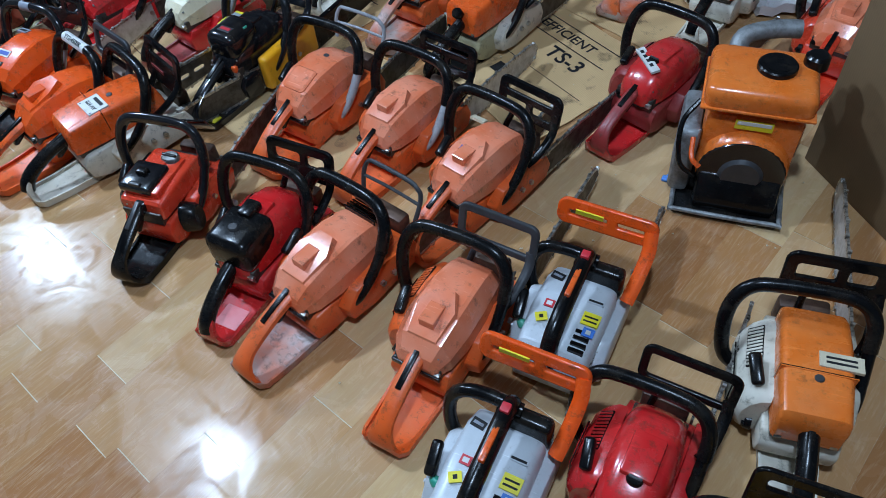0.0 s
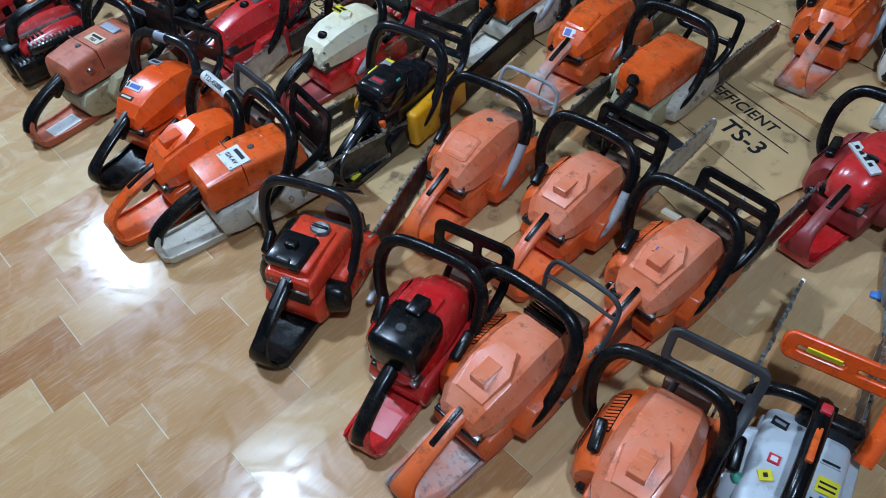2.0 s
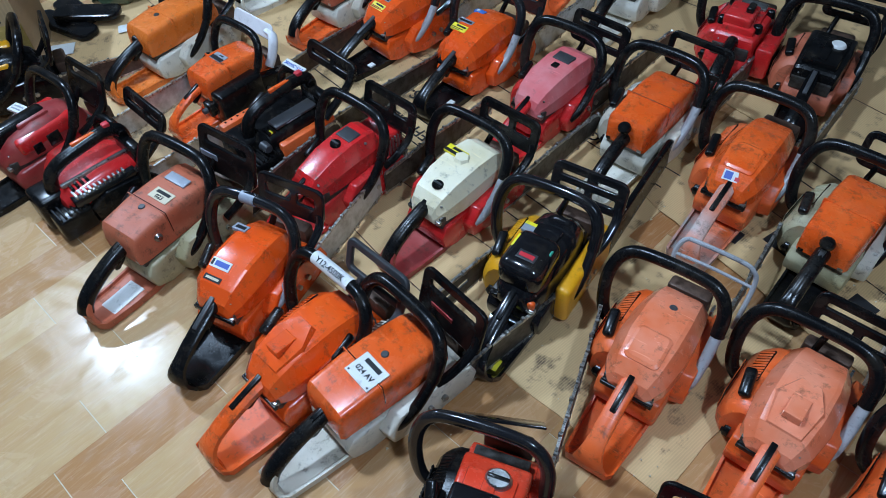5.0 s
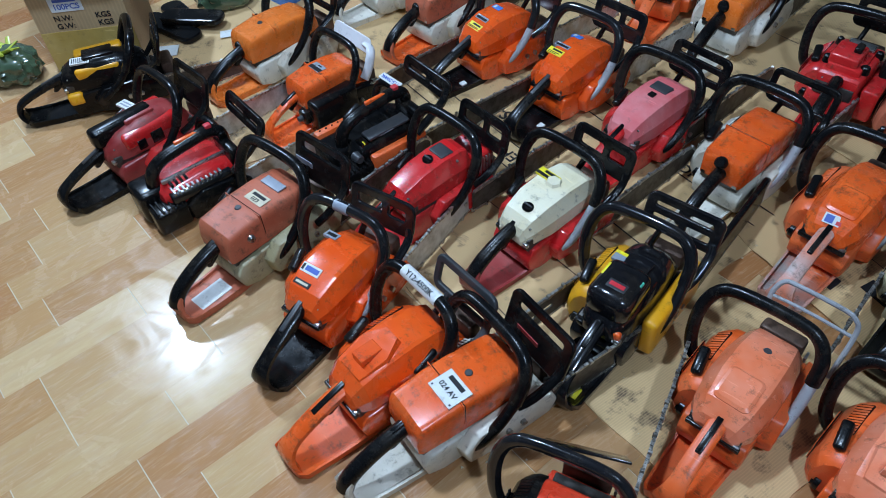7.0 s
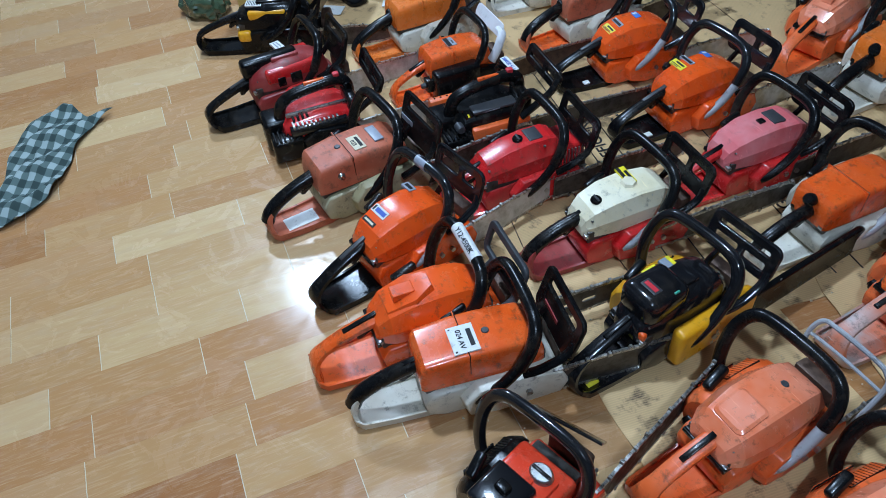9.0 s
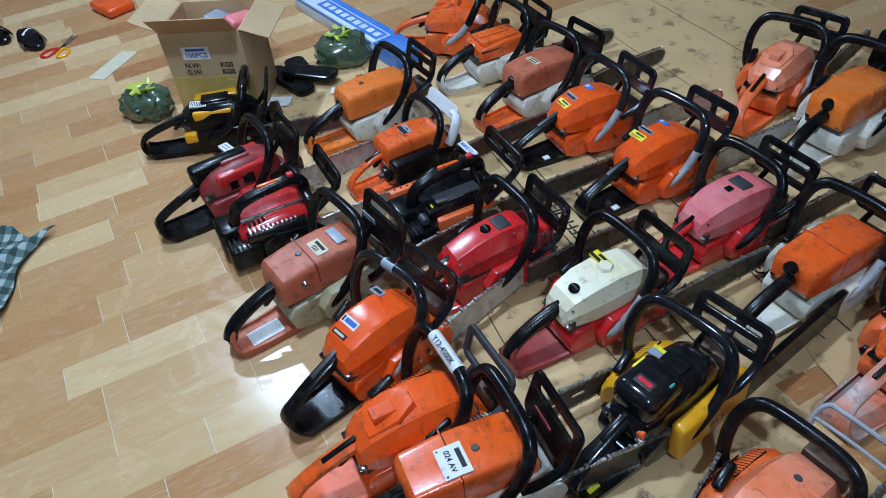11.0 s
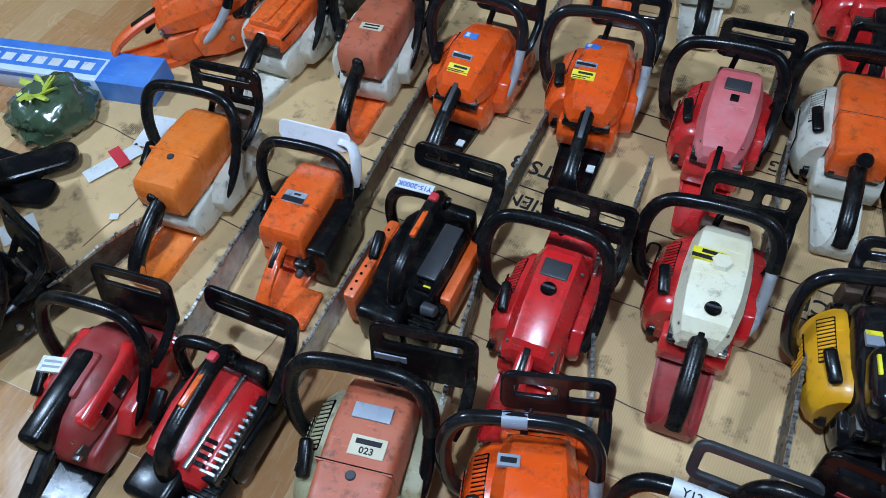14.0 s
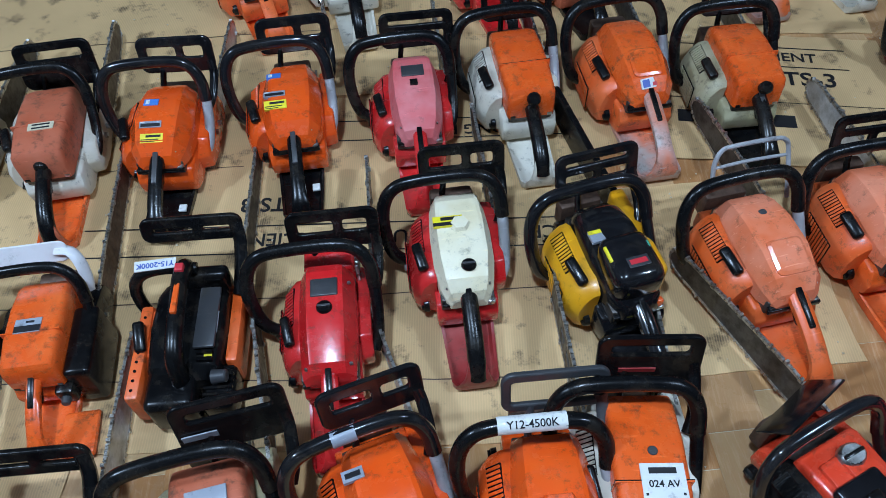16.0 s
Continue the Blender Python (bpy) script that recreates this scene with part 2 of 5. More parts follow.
def loft(bm, rings, closed=True):
    rows = [[bm.verts.new(p) for p in ring] for ring in rings]
    n = len(rows[0])
    for a, b in zip(rows, rows[1:]):
        for i in range(n if closed else n - 1):
            bm.faces.new((a[i], a[(i + 1) % n], b[(i + 1) % n], b[i]))
    bm.faces.new(rows[0][::-1])
    bm.faces.new(rows[-1])
    return bm


def smooth_path(points, steps=6):
    pts = [Vector(p) for p in points]
    pts = [2 * pts[0] - pts[1], *pts, 2 * pts[-1] - pts[-2]]
    out = []
    for a, b, c, d in zip(pts, pts[1:], pts[2:], pts[3:]):
        for k in range(steps):
            t = k / steps
            out.append(0.5 * (2 * b + (c - a) * t + (2 * a - 5 * b + 4 * c - d) * t * t + (3 * b - a - 3 * c + d) * t**3))
    return out + [pts[-2]]


def add_tube(bm, points, radius, segs=10, steps=6, flat=1.0, closed_path=False):
    """A round or oval rod swept along a smoothed path; radius may be a pair, start to end."""
    path = smooth_path(points, steps) if steps > 1 else [Vector(p) for p in points]
    r0, r1 = radius if isinstance(radius, tuple) else (radius, radius)
    rings, up = [], Vector((0.13, 0.21, 0.97))
    for i, p in enumerate(path):
        t = (path[min(i + 1, len(path) - 1)] - path[max(i - 1, 0)]).normalized()
        side = t.cross(up)
        if side.length < 0.05:
            side = t.cross(Vector((1, 0, 0)))
        side.normalize()
        over = side.cross(t).normalized()
        up = over
        r = r0 + (r1 - r0) * i / (len(path) - 1)
        rings.append([p + side * math.cos(a) * r + over * math.sin(a) * r * flat for a in (2 * math.pi * k / segs for k in range(segs))])
    return loft(bm, rings)


def tube(points, radius, segs=10, steps=6, flat=1.0):
    return add_tube(bmesh.new(), points, radius, segs, steps, flat)


def add_cyl(bm, p, axis, r, h, segs=16, r2=None, bevel=0.0):
    q = Vector(axis).to_track_quat("Z", "Y").to_matrix()
    r2 = r if r2 is None else r2
    stops = [(0, r), (h, r2)] if not bevel else [(0, r), (h - bevel, r2), (h, r2 - bevel)]
    return loft(bm, [[Vector(p) + q @ Vector((math.cos(a) * k, math.sin(a) * k, z)) for a in (2 * math.pi * i / segs for i in range(segs))] for z, k in stops])


def cyl(p, axis, r, h, segs=16, r2=None, bevel=0.0):
    return add_cyl(bmesh.new(), p, axis, r, h, segs, r2, bevel)


def prism(profile, x0, x1, bevel=0.006, segs=2, taper=0.0):
    """A yz outline given thickness along x, with rounded edges."""
    bm = bmesh.new()
    n = len(profile)
    cy, cz = sum(p[0] for p in profile) / n, sum(p[1] for p in profile) / n
    a = [bm.verts.new((x0, cy + (y - cy) * (1 - taper), cz + (z - cz) * (1 - taper))) for y, z in profile]
    b = [bm.verts.new((x1, y, z)) for y, z in profile]
    bm.faces.new(a)
    bm.faces.new(b[::-1])
    for i in range(n):
        bm.faces.new((a[i], b[i], b[(i + 1) % n], a[(i + 1) % n]))
    if bevel:
        bmesh.ops.bevel(bm, geom=list(bm.edges), offset=bevel, segments=segs, profile=0.5, affect="EDGES", clamp_overlap=True)
    return bm


def round_outline(x0, x1, y0, y1, r, n=5):
    out = []
    for cx, cy, a0 in ((x1 - r, y1 - r, 0), (x0 + r, y1 - r, 90), (x0 + r, y0 + r, 180), (x1 - r, y0 + r, 270)):
        out += [(cx + r * math.cos(radians(a0 + 90 * k / n)), cy + r * math.sin(radians(a0 + 90 * k / n))) for k in range(n + 1)]
    return out


def sheet(name, outlines, thick, bevel=0.0015):
    """A flat plate in the local xy plane with holes: the first outline is the rim."""
    cu = bpy.data.curves.new(name, "CURVE")
    cu.dimensions, cu.fill_mode, cu.extrude, cu.bevel_depth, cu.bevel_resolution = "2D", "BOTH", thick / 2 - bevel, bevel, 1
    for line in outlines:
        sp = cu.splines.new("POLY")
        sp.points.add(len(line) - 1)
        for pt, (x, y) in zip(sp.points, line):
            pt.co = (x, y, 0, 1)
        sp.use_cyclic_u = True
    return from_curve(name, cu)


def from_curve(name, cu):
    ob = new(name, cu)
    me = bpy.data.meshes.new_from_object(ob.evaluated_get(bpy.context.evaluated_depsgraph_get()))
    bpy.data.objects.remove(ob)
    bpy.data.curves.remove(cu)
    me.materials.clear()
    me.shade_smooth()
    me.set_sharp_from_angle(angle=radians(35))
    return me


def lettering(text, size, bold=0.0):
    def build():
        cu = bpy.data.curves.new("lettering", "FONT")
        cu.body, cu.size, cu.align_x, cu.align_y, cu.extrude, cu.offset, cu.resolution_u = text, size, "CENTER", "CENTER", 0.0003, bold, 3
        return from_curve("lettering", cu)
    return cached(("text", text, size, bold), build)


# ---- the room ----
def structure(name, me, mat, label, category):
    return tagged(part(name, me, mat, None), label, category, kind="structure")


structure("wall_north", box(-4.6, 4.2, 4.2, 4.35, 0, 2.95), "plaster", "plain grey painted wall behind the saws", "wall")
structure("wall_south", box(-4.6, 4.2, -2.65, -2.5, 0, 2.95), "plaster", "plain grey painted wall behind the camera", "wall")
structure("wall_west", box(-4.75, -4.6, -2.65, 4.35, 0, 2.95), "plaster", "plain grey painted wall past the cartons", "wall")
structure("wall_east", box(4.2, 4.35, -2.65, 4.35, 0, 2.95), "plaster", "plain grey painted wall beside the engine", "wall")
structure("ceiling", box(-4.75, 4.35, -2.65, 4.35, 2.95, 3.05), "plaster", "plain grey painted ceiling with three bulbs", "ceiling")
floor = structure("floor", box(-4.75, 4.35, -2.65, 4.35, -0.12, -0.0012), "label_cream", "glazed wood-print floor tiles in staggered planks", "floor")

for spot in LAMPS:
    lamp = tagged(new("ceiling_bulb"), "white bulb holder hanging from the ceiling", "lamp", "ceiling bulbs")
    lamp.location = (spot[0], spot[1], spot[2])
    part("holder", cached("holder", lambda: finish(cyl((0, 0, 0.085), (0, 0, 1), 0.03, 0.06, 16, 0.022, 0.004), "holder")), "white_plastic", lamp)
    part("ceiling_rose", cached("rose", lambda: finish(cyl((0, 0, 0.145), (0, 0, 1), 0.012, 0.09, 12), "rose")), "white_plastic", lamp)


# ---- the chainsaw ----
def arch(w, z0, h, p, n=14):
    """A cover's cross-section: from boxy (large p) to round (p about 2)."""
    out = []
    for k in range(n + 1):
        c, s = math.cos(math.pi * k / n), math.sin(math.pi * k / n)
        out.append((math.copysign(abs(c) ** (2 / p), c) * w / 2, z0 + h * abs(s) ** (2 / p)))
    return out


def facet(w, z0, h, top):
    return [(w / 2, z0), (w / 2, z0 + 0.5 * h), (w / 2 - 0.004, z0 + 0.62 * h), (top * w / 2 + 0.004, z0 + 0.97 * h), (top * w / 2 - 0.004, z0 + h),
            (-top * w / 2 + 0.004, z0 + h), (-top * w / 2 - 0.004, z0 + 0.97 * h), (-w / 2 + 0.004, z0 + 0.62 * h), (-w / 2, z0 + 0.5 * h), (-w / 2, z0)]


# y, width, top height, of each kind of top cover
COVERS = {
    "angular": [(0.150, 0.080, 0.128), (0.158, 0.098, 0.150), (0.185, 0.126, 0.176), (0.245, 0.142, 0.194), (0.319, 0.140, 0.195), (0.372, 0.128, 0.184), (0.408, 0.116, 0.166), (0.419, 0.106, 0.145)],
    "box": [(0.150, 0.104, 0.150), (0.156, 0.112, 0.176), (0.164, 0.116, 0.186), (0.240, 0.122, 0.194), (0.324, 0.124, 0.192), (0.390, 0.120, 0.184), (0.412, 0.116, 0.172), (0.419, 0.110, 0.150)],
    "round": [(0.145, 0.056, 0.130), (0.150, 0.076, 0.146), (0.165, 0.096, 0.166), (0.200, 0.114, 0.186), (0.268, 0.126, 0.200), (0.333, 0.124, 0.197), (0.383, 0.114, 0.184), (0.409, 0.102, 0.166), (0.419, 0.086, 0.148)],
    "crisp": [(0.148, 0.070, 0.132), (0.156, 0.088, 0.154), (0.178, 0.106, 0.174), (0.234, 0.122, 0.192), (0.313, 0.124, 0.198), (0.381, 0.116, 0.190), (0.415, 0.104, 0.172), (0.426, 0.094, 0.148)],
    "flat": [(0.165, 0.105, 0.128), (0.170, 0.114, 0.150), (0.178, 0.118, 0.156), (0.290, 0.126, 0.166), (0.369, 0.128, 0.166), (0.383, 0.126, 0.160), (0.388, 0.118, 0.140)],
    "ridge": [(0.150, 0.092, 0.128), (0.156, 0.098, 0.150), (0.172, 0.102, 0.168), (0.240, 0.108, 0.190), (0.310, 0.110, 0.199), (0.372, 0.108, 0.198), (0.392, 0.104, 0.190), (0.400, 0.098, 0.160)],
}


def cover_top(kind, y):
    rows = COVERS[kind]
    return float(np.interp(y, [r[0] for r in rows], [r[2] for r in rows]))


def cover_mesh(kind, style="step"):
    def build():
        bm = bmesh.new()
        rows = COVERS[kind]
        base = 0.110
        if kind == "angular":
            loft(bm, [[(x, y, z) for x, z in facet(w, base, top - base, 0.62)] for y, w, top in rows])
            z = lambda y: cover_top(kind, y)
            if style == "pad":
                rim = round_outline(-0.036, 0.036, 0.186, 0.262, 0.012, 4)
                inner = round_outline(-0.030, 0.030, 0.192, 0.256, 0.009, 4)
                loft(bm, [[(x, y, z(y) - 0.004) for x, y in rim], [(x, y, z(y) + 0.003) for x, y in rim], [(x, y, z(y) + 0.006) for x, y in inner]])
            elif style == "step":
                loft(bm, [[(-0.034, 0.182, z(0.182) - 0.004), (0.034, 0.182, z(0.182) - 0.004), (0.031, 0.186, z(0.186) + 0.004), (-0.031, 0.186, z(0.186) + 0.004)],
                          [(-0.046, 0.250, z(0.250) - 0.004), (0.046, 0.250, z(0.250) - 0.004), (0.040, 0.250, z(0.250) + 0.009), (-0.040, 0.250, z(0.250) + 0.009)],
                          [(-0.024, 0.300, z(0.300) - 0.004), (0.024, 0.300, z(0.300) - 0.004), (0.018, 0.293, z(0.293) + 0.015), (-0.018, 0.293, z(0.293) + 0.015)]])
                add_box(bm, -0.017, 0.017, 0.205, 0.256, z(0.205), z(0.256) + 0.0125, 0.002)
        elif kind == "ridge":
            loft(bm, [[(x, y, z) for x, z in facet(w, base, top - base, 0.56)] for y, w, top in rows])
        elif kind == "crisp":
            loft(bm, [[(x, y, z) for x, z in facet(w, base, top - base, 0.70)] for y, w, top in rows])
        elif kind == "box":
            loft(bm, [[(x, y, z) for x, z in arch(w, base, top - base, 9, 16)] for y, w, top in rows])
            z = cover_top(kind, 0.25)
            add_box(bm, -0.062, 0.062, 0.252, 0.256, 0.13, z + 0.0012)
            add_box(bm, -0.046, 0.046, 0.380, 0.410, 0.10, 0.160, 0.004)
        elif kind == "flat":
            loft(bm, [[(x, y, z) for x, z in arch(w, base, top - base, 10, 16)] for y, w, top in rows])
            add_box(bm, -0.046, 0.046, 0.19, 0.35, 0.150, 0.174, 0.006)
            add_box(bm, -0.012, 0.012, 0.20, 0.34, 0.168, 0.180, 0.004)
        else:
            loft(bm, [[(x, y, z) for x, z in arch(w, base, top - base, 3.2, 18)] for y, w, top in rows])
            add_box(bm, -0.03, 0.03, 0.235, 0.33, 0.185, 0.204, 0.006)
        return finish(bm, "top_cover", 16 if kind in ("angular", "crisp", "ridge") else 30)
    return cached(("cover", kind, style), build)


def housing_mesh(kind):
    def build():
        profile = [(0.158, 0.030), (0.150, 0.070), (0.168, 0.098), (0.300, 0.101), (0.430, 0.104), (0.452, 0.088), (0.455, 0.045), (0.430, 0.016), (0.200, 0.014)]
        return finish(prism(profile, -0.068, 0.066, 0.007), "housing")
    return cached("housing", build)


def seam_shade_mesh():
    """A dark block added for the shade in the seam under the cover."""
    def build():
        return finish(box(-0.054, 0.052, 0.158, 0.425, 0.092, 0.128, 0.003), "cylinder")
    return cached("cylinder", build)


def rear_handle_mesh(wide, back=0.0):
    """The rear loop: a slim grip that runs back and down into a flared post."""
    def build():
        bm = bmesh.new()
        rings = []
        path = smooth_path([(0, 0.205, 0.146), (0, 0.150, 0.136), (0, 0.095, 0.120), (0, 0.045 - 0.5 * back, 0.098), (0, 0.016 - back, 0.076), (0, 0.006 - back, 0.048), (0, 0.010 - 0.5 * back, 0.024)], 5)
        for i, p in enumerate(path):
            t = (path[min(i + 1, len(path) - 1)] - path[max(i - 1, 0)]).normalized()
            n = Vector((0, -t.z, t.y))
            f = i / (len(path) - 1)
            h = 0.0135 - 0.006 * f
            s = wide * (0.0155 + 0.020 * max(0.0, f - 0.55) ** 1.2 / 0.39)
            rings.append([p + Vector((1, 0, 0)) * s * a + n * h * b for a, b in ((1, -0.5), (1, 0.5), (0.6, 1), (-0.6, 1), (-1, 0.5), (-1, -0.5), (-0.6, -1), (0.6, -1))])
        loft(bm, rings)
        return finish(bm, "rear_grip", 45)
    return cached(("rear", wide, back), build)


def plate_mesh(wide):
    """The lower guard of the rear handle: a shallow tray, turned up at its tip."""
    def build():
        bm = bmesh.new()
        rings = []
        for y, w, z in ((0.000, 0.026, 0.034), (0.004, 0.034, 0.022), (0.020, 0.042, 0.013), (0.090, 0.046, 0.009), (0.165, 0.050, 0.010), (0.215, 0.052, 0.020)):
            w *= wide
            lip = 0.013 + (0.03 if y > 0.2 else 0.0)
            rings.append([(-w - 0.006, y, z - 0.008), (w, y, z - 0.008), (w + 0.002, y, z + lip), (w - 0.004, y, z + lip), (w - 0.010, y, z + 0.004), (-w - 0.002, y, z + 0.004), (-w - 0.002, y, z + lip), (-w - 0.008, y, z + lip)])
        loft(bm, rings)
        return finish(bm, "lower_guard", 50)
    return cached(("plate", wide), build)


def tube_points(reach):
    return [(-0.098, 0.330, 0.048), (-0.138, 0.338, 0.078), (-0.153, 0.356, 0.140), (-0.150, 0.378, 0.192), (-0.128, 0.393, 0.228), (-0.085, 0.399, 0.241), (0.020, 0.398, 0.246),
            (0.066, 0.391, 0.236), (0.089, 0.374, 0.203), (0.094, 0.350, 0.158)], [(0.094, 0.350, 0.158), (0.094, 0.312, 0.116), (0.090, 0.272, 0.085), (0.080, 0.250, 0.070)]


def guard_mesh(style):
    """The hand guard in front of the hoop, on an arm at the bar's side."""
    def build():
        if style == "wire":
            bm = tube([(-0.075, 0, -0.03), (-0.078, 0, 0.02), (-0.066, 0, 0.052), (-0.04, 0, 0.058), (0.045, 0, 0.058), (0.075, 0, 0.050), (0.088, 0, 0.02), (0.088, -0.03, -0.08)], 0.0052, 8)
            add_tube(bm, [(-0.077, 0, 0.012), (0.0, 0, 0.015), (0.086, 0, 0.012)], 0.004, 8)
            return finish(bm, "hand_guard")
        if style == "visor":
            me = sheet("hand_guard", [round_outline(-0.150, 0.045, -0.004, 0.044, 0.016)], 0.007, 0.0025)
            bm = bmesh.new()
            bm.from_mesh(me)
            bpy.data.meshes.remove(me)
            bmesh.ops.rotate(bm, verts=bm.verts, matrix=Matrix.Rotation(radians(62), 3, "X"))
            add_tube(bm, [(0.020, 0.010, 0.020), (0.050, 0.006, 0.016), (0.066, -0.012, -0.006), (0.070, -0.034, -0.044), (0.066, -0.052, -0.072)], 0.017, 10, 5, 0.5)
            return finish(bm, "hand_guard", 45)
        rim = round_outline(-0.088, 0.088, -0.022, 0.062, 0.018)
        if style == "slots":
            holes = [round_outline(-0.072, 0.070, 0.030, 0.048, 0.008), round_outline(-0.072, -0.004, -0.008, 0.018, 0.008), round_outline(0.008, 0.070, -0.008, 0.018, 0.008)]
        elif style == "frame":
            holes = [round_outline(-0.078, 0.078, -0.012, 0.050, 0.010)]
        elif style == "solid":
            holes = [round_outline(-0.070, 0.070, 0.020, 0.048, 0.010)]
            rim = round_outline(-0.088, 0.088, -0.048, 0.062, 0.018)
        else:
            holes = [round_outline(-0.072, 0.004, 0.010, 0.044, 0.010), round_outline(0.016, 0.070, 0.010, 0.044, 0.010)]
        me = sheet("hand_guard", [rim, *holes], 0.011, 0.0035)
        bm = bmesh.new()
        bm.from_mesh(me)
        bpy.data.meshes.remove(me)
        bmesh.ops.rotate(bm, verts=bm.verts, matrix=Matrix.Rotation(radians(90), 3, "X"))
        add_tube(bm, [(0.078, 0, 0.0), (0.082, -0.010, -0.030), (0.078, -0.050, -0.072), (0.066, -0.075, -0.100)], 0.0085, 8, 4, 1.3)
        add_tube(bm, [(-0.040, 0, -0.016), (-0.046, -0.012, -0.05), (-0.05, -0.03, -0.09)], 0.007, 8, 4, 1.2)
        return finish(bm, "hand_guard", 45)
    return cached(("guard", style), build)


def starter_mesh():
    def build():
        rows = [(0.205, 0.66), (0.215, 0.86), (0.240, 1.0), (0.330, 1.03), (0.385, 0.96), (0.402, 0.74)]
        shape = [(-0.068, 0.014), (-0.108, 0.020), (-0.124, 0.048), (-0.122, 0.088), (-0.107, 0.120), (-0.082, 0.143), (-0.058, 0.148)]
        bm = bmesh.new()
        loft(bm, [[(-0.066 + (x + 0.066) * k * 0.92, y, 0.080 + (z - 0.080) * (0.35 + 0.65 * k)) for x, z in shape] for y, k in rows])
        return finish(bm, "starter_cover", 32)
    return cached("starter", build)


def clutch_mesh():
    def build():
        profile = [(0.235, 0.030), (0.225, 0.075), (0.260, 0.112), (0.360, 0.118), (0.455, 0.098), (0.472, 0.060), (0.455, 0.024), (0.300, 0.016)]
        return finish(prism(profile, 0.094, 0.064, 0.0045, taper=0.06), "clutch_cover")
    return cached("clutch", build)


def bar_outline(length):
    y0, r0, r1 = 0.36, 0.036, 0.029
    pts = [(y0, -r0 * 0.8), (y0 + 0.2, -r0 - 0.002), (y0 + length - r1 * 1.6, -r1)]
    pts += [(y0 + length - r1 * 1.6 + r1 * 1.6 * math.sin(a), -r1 * math.cos(a)) for a in (math.pi * k / 10 for k in range(1, 10))]
    return pts + [(y0 + length - r1 * 1.6, r1), (y0 + 0.2, r0 + 0.002), (y0, r0 * 0.8)]


def bar_mesh(length, holes):
    def build():
        rows = [bar_outline(length)]
        if holes:
            rows += [round_outline(0.47 + 0.055 * k, 0.508 + 0.055 * k, -0.007, 0.007, 0.0065, 4) for k in range(int((length - 0.2) / 0.055))]
        return sheet("guide_bar", rows, 0.0046, 0.0006)
    return cached(("bar", length, holes), build)


def chain_mesh(length):
    """Drive links and cutters all round the bar's edge."""
    def build():
        bm = bmesh.new()
        line = [Vector((0, *p)) for p in bar_outline(length)]
        step, carry, k = 0.0125, 0.0, 0
        for a, b in zip(line, line[1:]):
            d = b - a
            t = d.normalized()
            out = Vector((0, t.z, -t.y))
            while carry < d.length:
                p = a + t * carry + out * 0.0015
                cutter = k % 4 == 0
                hw, hl, hh = (0.0042, 0.0058, 0.0075) if cutter else (0.0032, 0.0056, 0.0042)
                side = 0.0012 * (1 if k % 8 else -1) if cutter else 0
                corners = [bm.verts.new(p + Vector((side + sx * hw, 0, 0)) + t * (sl * hl * (0.55 if cutter and so > 0 else 1)) + out * so) for so in (-0.003, hh) for sx, sl in ((-1, -1), (1, -1), (1, 1), (-1, 1))]
                for q in ((3, 2, 1, 0), (4, 5, 6, 7), (0, 1, 5, 4), (1, 2, 6, 5), (2, 3, 7, 6), (3, 0, 4, 7)):
                    bm.faces.new([corners[i] for i in q])
                carry += step
                k += 1
            carry -= d.length
        return finish(bm, "chain")
    return cached(("chain", length), build)


def scabbard_mesh(length):
    def build():
        rim = round_outline(0.40, 0.40 + length, -0.040, 0.040, 0.030)
        return sheet("bar_scabbard", [rim], 0.016, 0.005)
    return cached(("scabbard", length), build)


SIDE = Matrix(((0, 0, 1, 0), (1, 0, 0, 0), (0, 1, 0, 0), (0, 0, 0, 1)))  # plate plane xy to yz


